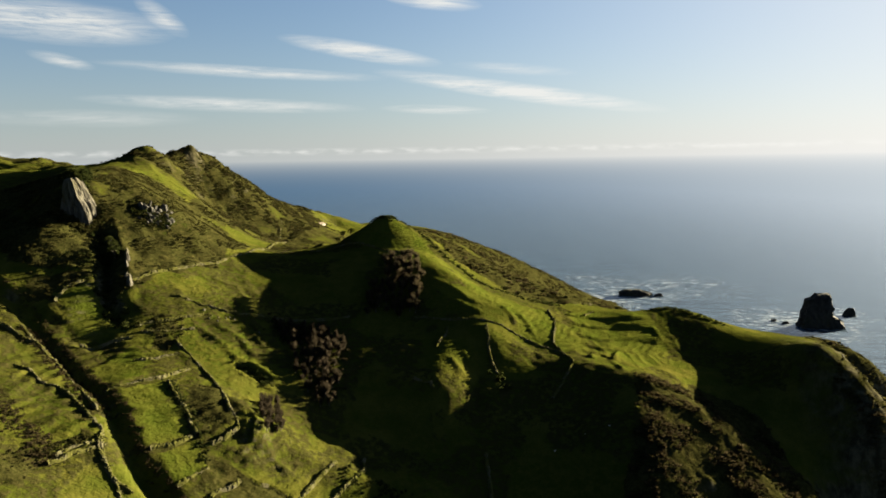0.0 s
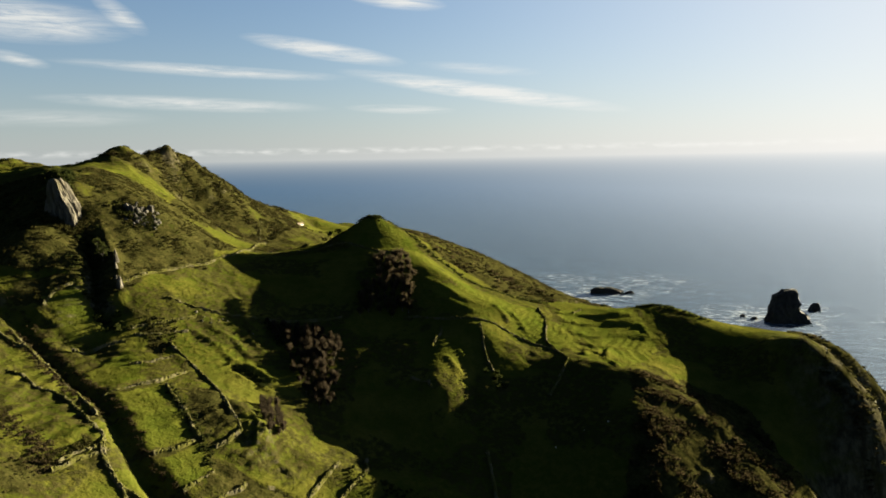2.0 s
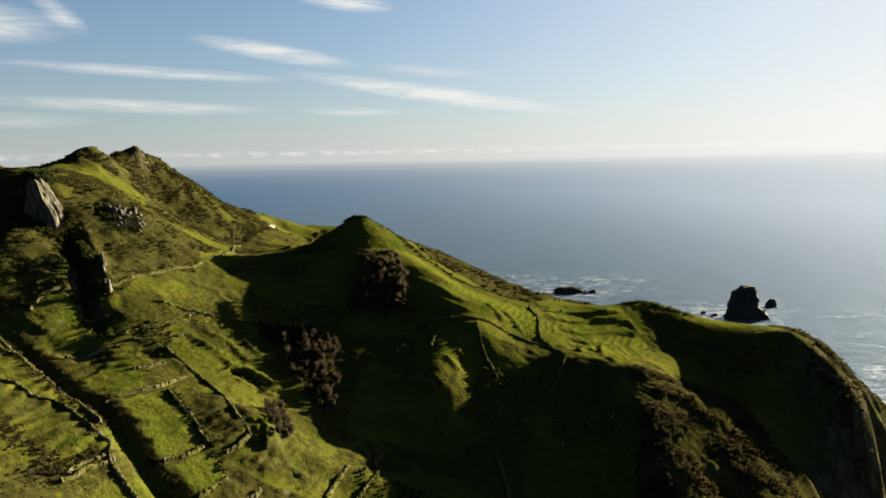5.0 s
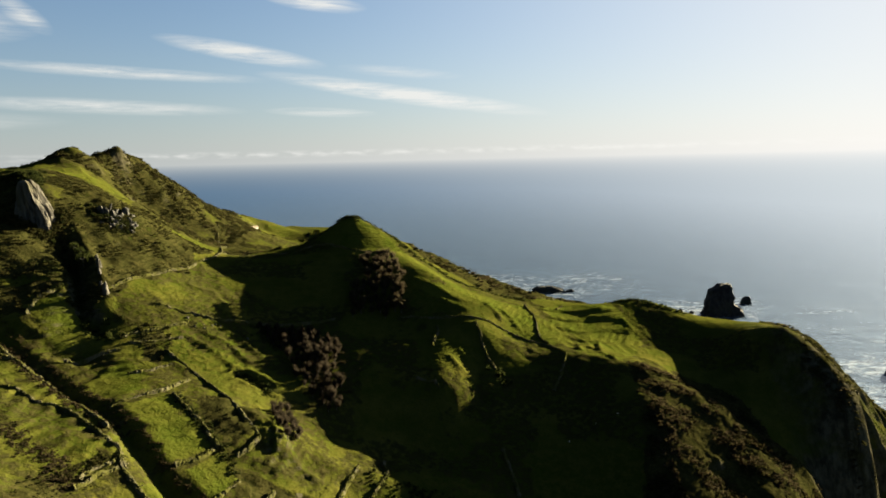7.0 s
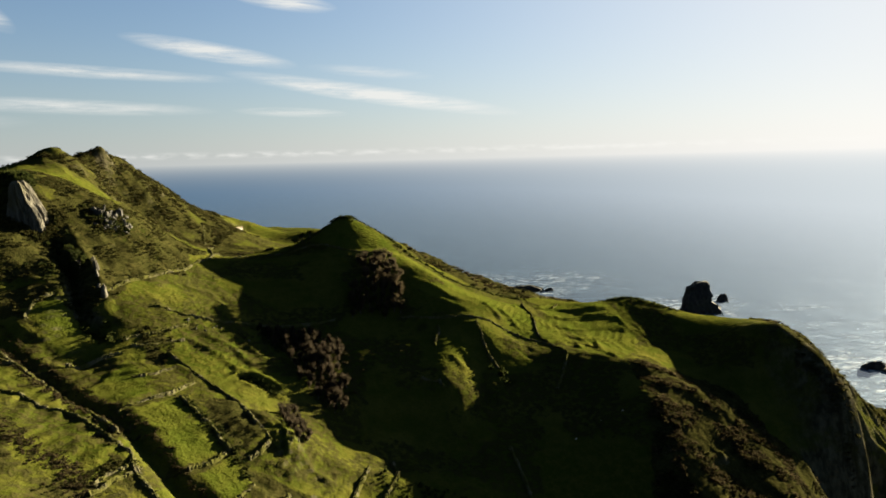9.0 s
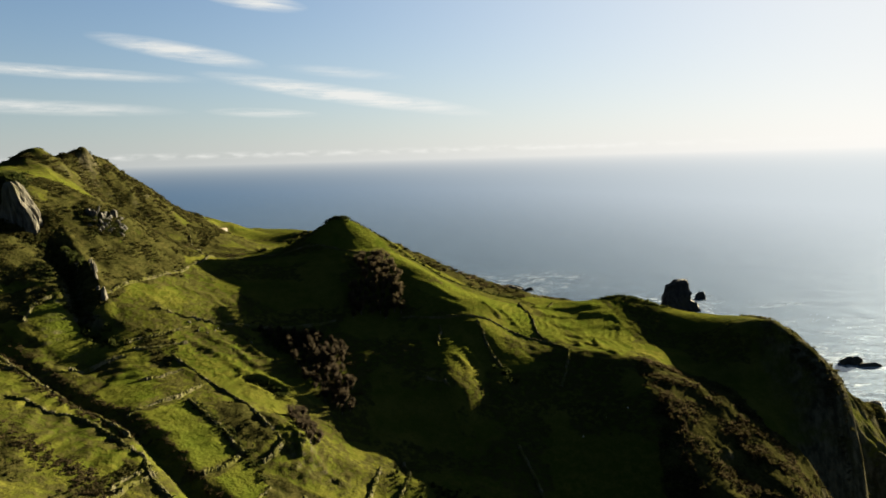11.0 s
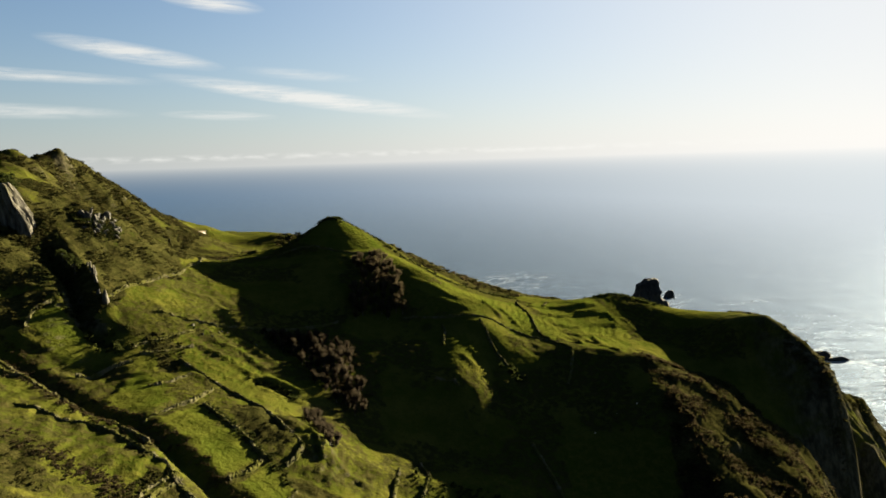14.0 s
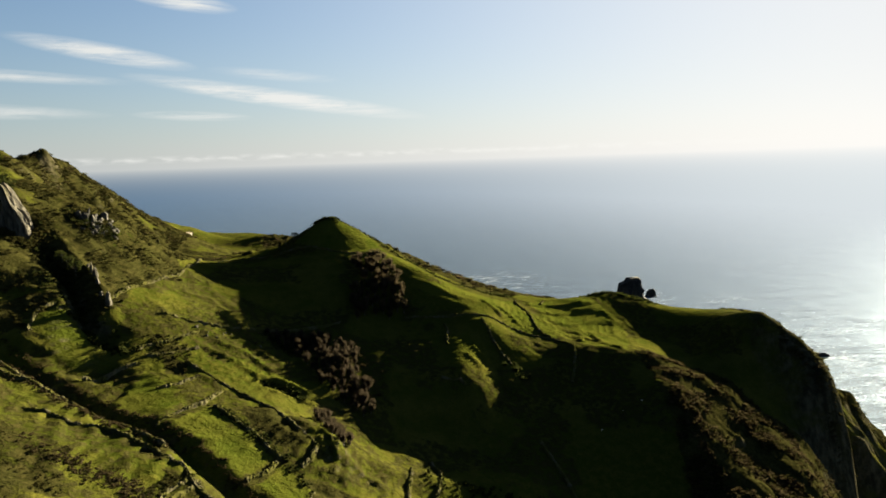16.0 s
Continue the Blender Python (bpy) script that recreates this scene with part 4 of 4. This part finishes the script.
# ---- rocks in the sea ----
def lofted(name, rings, at, material, label, seed, group="", sides=40, flutes=0.0):
    """A rock with flat-cut sides, lofted over rings of height, left, right, front and back."""
    ang = np.linspace(0, 2 * math.pi, sides, endpoint=False)
    box = np.maximum(np.abs(np.cos(ang)), np.abs(np.sin(ang))) ** 0.7
    zs = np.linspace(rings[0][0], rings[-1][0], 30)
    table = np.array(rings)
    co = []
    for z in zs:
        l, r, f, b = (np.interp(z, table[:, 0], table[:, c]) for c in range(1, 5))
        jag = 1 + 0.10 * ripple(3.0 * ang, np.full(sides, z * 0.16), 1.0, seed) + 0.07 * ripple(9.0 * ang, np.full(sides, z * 0.35), 1.0, seed + 1) + 0.05 * ripple(21.0 * ang, np.full(sides, z * 0.8), 1.0, seed + 7) - flutes * np.abs(ripple(7.5 * ang, np.full(sides, z * 0.06), 1.0, seed + 4))
        co.append(np.stack([(l + r) / 2 + (r - l) / 2 * np.cos(ang) / box * jag, (f + b) / 2 + (b - f) / 2 * np.sin(ang) / box * jag, z + 0.9 * ripple(3 * ang, np.full(sides, z * 0.3), 1.0, seed + 2)], -1))
    co.append(np.array([[co[-1][:, 0].mean(), co[-1][:, 1].mean(), co[-1][:, 2].mean() + 0.5]]))
    co = np.concatenate(co)
    tri = []
    for k in range(len(zs) - 1):
        for j in range(sides):
            a, b = k * sides + j, k * sides + (j + 1) % sides
            tri += [(a, b, b + sides), (a, b + sides, a + sides)]
    last, top = (len(zs) - 1) * sides, len(co) - 1
    tri += [(last + j, last + (j + 1) % sides, top) for j in range(sides)]
    ob = tagged(new(name, mesh_of(name, co, np.array(tri), material)), label, "rock", group)
    ob.location = at
    return ob


lofted("cliff_rock", [(-3, -5.2, 6.2, -4.5, 5), (3, -5.0, 5.6, -4.2, 5), (6, -5.0, 4.4, -4.0, 5), (9, -4.9, 2.6, -3.6, 4.5), (12, -4.8, 1.0, -3.2, 4), (14, -4.6, 0.2, -2.8, 3.5), (15.4, -3.9, -0.8, -2.0, 2.5)],
       (-128.0, 231.5, 151.0), PALE_ROCK, "tall pale fluted rock face rising from the heath", 71, flutes=0.2, sides=96)
lofted("sea_rock", [(-3, -22, 24, -12, 12), (3, -19.5, 22, -11, 11), (8, -17.5, 18, -10, 10), (12, -16.5, 11.5, -9, 10), (20, -15, 10.5, -8, 9), (27, -13.5, 10, -7, 8), (30, -9, 10, -6, 7), (33, -5, 9, -4, 6)],
       (294, 766, 0), SEA_ROCK, "tall dark rock tower standing in the surf", 7)
lofted("sea_rock", [(-2, -6.5, 6.5, -5, 5), (2, -5.5, 5.5, -4, 4), (5, -3.5, 5, -3, 3), (7.5, -1.5, 3.5, -2, 2)], (343, 823, 0), SEA_ROCK, "small dark rock beside the rock tower", 17, sides=24)
lofted("sea_rock", [(-2, -20, 20, -8, 8), (2, -19, 18, -7, 7), (4.5, -18, 13, -6, 6), (6.5, -14, 6, -4, 5)], (133, 925, 0), SEA_ROCK, "long low dark islet ringed with foam", 27)
lofted("sea_rock", [(-2, -6, 6, -3, 3), (1.5, -5, 5, -2, 2), (3, -2, 2, -1, 1)], (160, 922, 0), SEA_ROCK, "flat dark skerry at the end of the islet", 37, "low rocks in the surf", sides=20)
for k, (x, y, a, b, h) in enumerate(((258, 790, 3, 2, 2), (266, 778, 4, 2, 2.2), (346, 545, 10, 5, 5), (355, 536, 10, 4, 1.8), (300, 452, 6, 4, 2.2), (240, 372, 5, 4, 2.4))):
    lofted("sea_rock", [(-2, -a, a, -b, b), (0.5 * h, -0.85 * a, 0.8 * a, -0.8 * b, 0.8 * b), (h, -0.35 * a, 0.45 * a, -0.4 * b, 0.4 * b)], (x, y, 0), SEA_ROCK, "low dark rock awash in white surf", 47 + k, "low rocks in the surf", sides=20)


# ---- scrub ----
def strewn(n, box, keep, seed, sizes=(0.5, 1.3)):
    """Spots of shrubs in a box of the plan, where keep(x, y) is over a random bound."""
    rng = np.random.default_rng(seed)
    x, y = rng.uniform(box[0], box[1], n), rng.uniform(box[2], box[3], n)
    ok = keep(x, y) > rng.random(n)
    r = sizes[0] + (sizes[1] - sizes[0]) * rng.random(n) ** 2
    return np.stack([x, y, r], -1)[ok]


def heath(x, y):
    return np.where(cover(x, y)[0] > 0.5, fade(-rough(x, y, 5, 2, 77), 0.25, -0.4), 0)


def heath_on_land(x, y):
    return heath(x, y) * (base_land(x, y) > 6)


thicket("heath_scrub", strewn(30000, (-200, -84, 200, 350), heath, 1, (0.3, 1.1)), GORSE, "brown and olive gorse, heather and bracken over the slope", seed=1)
thicket("heath_scrub", strewn(44000, (-250, -118, 350, 560), heath, 2, (0.4, 1.7)), GORSE, "dark gorse and heather over the high hill", seed=2)
thicket("heath_scrub", strewn(16000, (46, 130, 132, 236), heath, 3, (0.3, 1.0)), GORSE, "brown bracken and gorse on the shaded spur", tall=0.65, seed=3)
thicket("heath_scrub", strewn(30000, (-85, 140, 284, 900), heath_on_land, 4, (0.5, 2.2)), GORSE, "dark heath on the far coastal ridge", seed=4)
thicket("heath_scrub", strewn(20000, (46, 130, 132, 236), heath, 7, (0.35, 1.2)), BRAMBLE, "reddish brown bracken on the shaded spur", tall=0.8, seed=7)
thicket("heath_scrub", strewn(14000, (-85, 140, 284, 900), heath_on_land, 8, (0.8, 2.6)), BRAMBLE, "brown bracken and brambles on the far coastal ridge", tall=0.6, seed=8)
thicket("heath_scrub", strewn(9000, (-250, -118, 350, 560), heath, 9, (0.5, 1.6)), BRAMBLE, "brown bracken over the high hill", tall=0.6, seed=9)
thicket("heath_scrub", strewn(7000, (-126, -46, 100, 200), heath, 5, (0.25, 0.8)), GORSE, "low brown scrub between the pastures", seed=5)
thicket("heath_scrub", strewn(7000, (108, 222, 225, 350), heath_on_land, 6, (0.5, 1.5)), GORSE, "yellow brown heath on the headland", seed=6)


def beside(line, gap, wide, sizes, seed):
    rng = np.random.default_rng(seed)
    return [(x + rng.normal() * wide, y + rng.normal() * wide, sizes[0] + (sizes[1] - sizes[0]) * rng.random()) for x, y, a in along(line, gap)]


def shifted(line, dx, dy):
    return [(x + dx, y + dy) for x, y in line]


thicket("hedge", beside(shifted(GULLY, 2.6, 1.9), 0.2, 0.7, (0.2, 0.6), 11), BRAMBLE, "brown hedgerow along the edge of the gully", "hedge", 0.85, 11)
thicket("hedge", beside(shifted(GULLY[2:7], -1.6, -1.0), 0.09, 1.3, (0.25, 0.7), 12), BRAMBLE, "pale brown brambles along the gully", "hedge", 1.0, 12)
thicket("hedge", beside(CLEFT, 0.25, 2.0, (0.4, 1.3), 13), GREEN_SHRUB, "dark green shrubs filling the rocky cleft", "hedge", 1.1, 13)
thicket("hedge", beside([(-66.5, 175), (-58, 166), (-50.5, 159), (-46, 152)], 0.22, 0.7, (0.25, 0.8), 14), GREEN_SHRUB, "bushy hedge on an old field wall", "hedge", 1.1, 14)
thicket("hedge", beside([(-74, 134.5), (-72.5, 141), (-68.5, 146.5)], 0.2, 0.7, (0.25, 0.8), 15), GORSE, "brown bramble hedge beside a wall", "hedge", 1.0, 15)
thicket("hedge", beside([(-58.5, 229), (-54.5, 221.5), (-50, 217.5)], 0.2, 0.8, (0.4, 1.0), 16), GREEN_SHRUB, "dark hedge running down the pasture", "hedge", 1.2, 16)
thicket("hedge", beside([(-44, 308), (-39, 307.5), (-34, 309), (-22, 305), (-8, 292), (3, 281), (12, 282), (24, 288), (34, 294)], 0.3, 1.1, (0.4, 1.0), 17), GREEN_SHRUB, "dark windswept shrubs along the crest of the cone hill", "hedge", 1.0, 17)
thicket("hedge", beside([(-42, 305), (-38, 304.5), (-34, 305.5)], 0.1, 1.0, (0.5, 1.2), 24), GREEN_SHRUB, "dark windswept shrubs capping the cone hill", "hedge", 1.0, 24)
thicket("hedge", beside([(-135, 227.5), (-130, 225.5), (-124, 225.5), (-121, 229), (-120.5, 233), (-121.5, 238)], 0.06, 1.0, (0.5, 1.2), 25), GORSE, "brown bracken round the foot of the tall rock", "hedge", 0.9, 25)
thicket("hedge", beside([(-115, 244), (-110, 242.5), (-106, 246), (-108, 251), (-113, 251)], 0.15, 1.3, (0.3, 0.8), 26), GORSE, "dark gorse growing between the crag blocks", "hedge", 0.9, 26)
thicket("hedge", beside([(-72, 133), (-78, 140), (-88, 143), (-98, 150)], 0.06, 1.6, (0.2, 0.7), 27), BRAMBLE, "brown bramble bank below the pasture", "hedge", 0.9, 27)
thicket("hedge", beside([(70, 303), (80, 304), (90, 298), (97, 296)], 0.2, 1.6, (0.4, 1.1), 18), GREEN_SHRUB, "dark shrubs on the rim of the shelf", "hedge", 1.1, 18)
thicket("hedge", beside([(-150, 262), (-144, 253), (-136, 245), (-132, 241)], 0.12, 2.6, (0.8, 1.9), 19), GREEN_SHRUB, "dark thicket behind the tall rock", "hedge", 1.2, 19)
thicket("hedge", beside([(-127, 208), (-114, 213), (-109, 207)], 0.3, 2.4, (0.3, 0.9), 20), GREEN_SHRUB, "dark green thicket on the bench", "hedge", 1.2, 20)
thicket("hedge", beside([(-86, 199), (-81, 203), (-77, 200)], 0.15, 2.4, (0.5, 1.1), 21), GORSE, "brown bramble patch among the pastures", "hedge", 0.9, 21)
thicket("hedge", beside([(-18, 170), (-8, 168), (2, 166)], 0.3, 1.8, (0.4, 1.1), 22), GREEN_SHRUB, "bare brambles in the valley bottom", "hedge", 1.2, 22)
thicket("hedge", beside([(-58, 197), (-52, 196), (-46.5, 192.5)], 0.1, 0.9, (0.3, 0.9), 28), GREEN_SHRUB, "dark green shrubs filling a hollow in the pasture", "hedge", 0.9, 28)
thicket("hedge", beside([(-56, 227), (-48, 226), (-40, 222), (-37, 210), (-33, 200)], 0.07, 3.2, (0.4, 1.1), 29), BRAMBLE, "brown brambles under the valley trees", "hedge", 0.8, 29)
thicket("hedge", beside([(-116, 247), (-112, 243), (-107, 245), (-105, 249)], 0.12, 1.4, (0.4, 1.0), 30), GREEN_SHRUB, "dark shrubs growing round the crag", "hedge", 1.1, 30)
thicket("hedge", beside([(15.2, 221.4), (17.2, 217.8), (18.3, 214.9)], 0.4, 0.8, (0.5, 1.2), 23), GREEN_SHRUB, "shrubs at the foot of a field wall", "hedge", 1.2, 23)


# ---- trees ----
def limb(a, b, ra, rb, sides=5):
    """A tapered limb between two places."""
    a, b = np.array(a, float), np.array(b, float)
    way = (b - a) / np.linalg.norm(b - a)
    u = np.cross(way, (0.3, 0.9, 0.1))
    u /= np.linalg.norm(u)
    v = np.cross(way, u)
    ang = np.linspace(0, 2 * math.pi, sides, endpoint=False)[:, None]
    ring = np.cos(ang) * u + np.sin(ang) * v
    co = np.concatenate([a + ra * ring, b + rb * ring])
    j = np.arange(sides)
    n = (j + 1) % sides
    return co, np.concatenate([np.stack([j, n, n + sides], -1), np.stack([j, n + sides, j + sides], -1)])


def tree_meshes(seed, tall, material, wide=0.42, twigs=1350, leafy=False):
    """A tapered trunk with limbs, and a crown of many small twigs and leaves."""
    rng = np.random.default_rng(seed)
    lean = rng.normal(size=2) * 0.06 * tall
    fork = np.array([*lean * 0.4, tall * 0.38])
    wood = [limb((0, 0, -0.6), fork, 0.05 * tall, 0.035 * tall, 7)]
    crown, tones = [], []
    for k in range(15):
        a = k * 0.7 + rng.random()
        reach = wide * tall * (0.15 + 0.75 * rng.random())
        tip = np.array([lean[0] + reach * math.cos(a * 2.2), lean[1] + reach * math.sin(a * 2.2), tall * (0.5 + 0.5 * rng.random())])
        wood.append(limb(fork + (0, 0, 0.1 * tall * rng.random()), tip, 0.022 * tall, 0.006 * tall, 4))
        if leafy:
            size = tall * (0.13 + 0.09 * rng.random())
            co, tri = leaves(rng, twigs // 9, (size, size, size * 0.85), 0.075 * tall, 0, 0.3)
            co = co + tip
        else:
            co, tri = twigs_of(rng, twigs // 15, (fork[0], fork[1], 0.5 * fork[2]), tip, 0.17 * tall)
        crown.append((co, tri))
        tones.append(np.full(len(co), rng.random()))
    co, tri = joined(wood)
    trunk = mesh_of("trunk", co, tri, BARK)
    co, tri = joined(crown)
    return trunk, mesh_of("crown", co, tri, material, (("tone", np.concatenate(tones)),))


def plant(kinds, spots, label, group):
    """Trees of given meshes at spots of x, y, size and turn."""
    for k, (x, y, size, turn) in enumerate(spots):
        trunk, crown = kinds[k % len(kinds)]
        tree = tagged(empty("tree", (x, y, height(x, y))), label, "tree", group)
        tree.scale, tree.rotation_euler = (size, size, size * (0.9 + 0.2 * ((k * 37) % 10) / 10)), (0, 0, turn)
        part("trunk", trunk, tree)
        part("crown", crown, tree)


def wood_spots(ring, gap, seed, sizes):
    """Spots over a ring of the plan, no two nearer than the gap."""
    rng = np.random.default_rng(seed)
    xs, ys = [p[0] for p in ring], [p[1] for p in ring]
    out = []
    for _ in range(900):
        x, y = rng.uniform(min(xs), max(xs)), rng.uniform(min(ys), max(ys))
        if inside(np.array([x]), np.array([y]), ring, 0.3)[0] and all(math.hypot(x - q[0], y - q[1]) > gap for q in out):
            out.append((x, y, sizes[0] + (sizes[1] - sizes[0]) * rng.random(), rng.random() * 6.28))
    return out


BROWN_TREES = [tree_meshes(200 + k, 4.2, TWIGS) for k in range(5)]
RED_TREES = [tree_meshes(220 + k, 3.6, RED_TWIGS, 0.34) for k in range(4)]
DARK_TREES = [tree_meshes(240 + k, 3.0, GREEN_SHRUB, 0.5, 520, True) for k in range(3)]
plant(BROWN_TREES, wood_spots([(-31, 273), (-19, 274), (-15, 262), (-14.3, 246.9), (-22.4, 243.7), (-31.1, 242), (-32, 252), (-28, 258)], 2.1, 31, (0.55, 1.0)), "bare brown deciduous tree in the hillside grove", "trees of the grove")
plant(RED_TREES, wood_spots([(-59, 229), (-51.6, 229), (-41.3, 231), (-33.1, 223), (-31.6, 210), (-27.6, 195), (-31.2, 192.7), (-37.1, 197.4), (-43.7, 204), (-46.8, 212.4), (-52.7, 217)], 1.9, 32, (0.5, 1.05)), "reddish bare tree in the valley thicket", "trees of the valley thicket")
plant(RED_TREES, wood_spots([(-45, 181), (-41.5, 187), (-36, 175), (-38.5, 169)], 1.5, 33, (0.45, 0.8)), "reddish bare tree beside the terraces", "trees by the terraces")
plant(DARK_TREES, [(-58, 301, 0.9, 0), (-55, 300, 1.1, 1), (-52, 299.5, 1.0, 2), (-108, 219, 1.4, 3), (-111, 222, 1.3, 4), (-113, 225, 1.1, 5)], "dark rounded evergreen tree beside a wall", "dark trees")

# ---- barns ----
def barn(at, size, turn, label):
    a, b, h = size
    ob = tagged(empty("barn", (at[0], at[1], height(*at) - 0.3)), label, "barn")
    ob.rotation_euler = (0, 0, radians(turn))
    co = np.array([(-a, -b, 0), (a, -b, 0), (a, b, 0), (-a, b, 0), (-a, -b, h), (a, -b, h), (a, b, h), (-a, b, h), (-a, 0, h * 1.45), (a, 0, h * 1.45)], float)
    body = bpy.data.meshes.new("wall")
    body.from_pydata([tuple(c) for c in co], [], [(0, 1, 5, 4), (1, 2, 6, 9, 5), (2, 3, 7, 6), (3, 0, 4, 8, 7)])
    body.materials.append(WHITE_WALL)
    part("wall", body, ob, "pale stone wall")
    for side in (-1, 1):
        e, t = 0.3, 0.15
        rim = [(-a - e, side * (b + e), h - 0.15), (a + e, side * (b + e), h - 0.15), (a + e, 0, h * 1.45 + 0.02), (-a - e, 0, h * 1.45 + 0.02)]
        co = np.array(rim + [(x, y, z + t) for x, y, z in rim])
        part("roof", mesh_of("roof", co, BOX_FACES, ROOF), ob, "weathered roof slope")
    return ob


barn((-124, 483), (2.6, 1.3, 1.5), 62, "small pale stone barn on the far pasture")
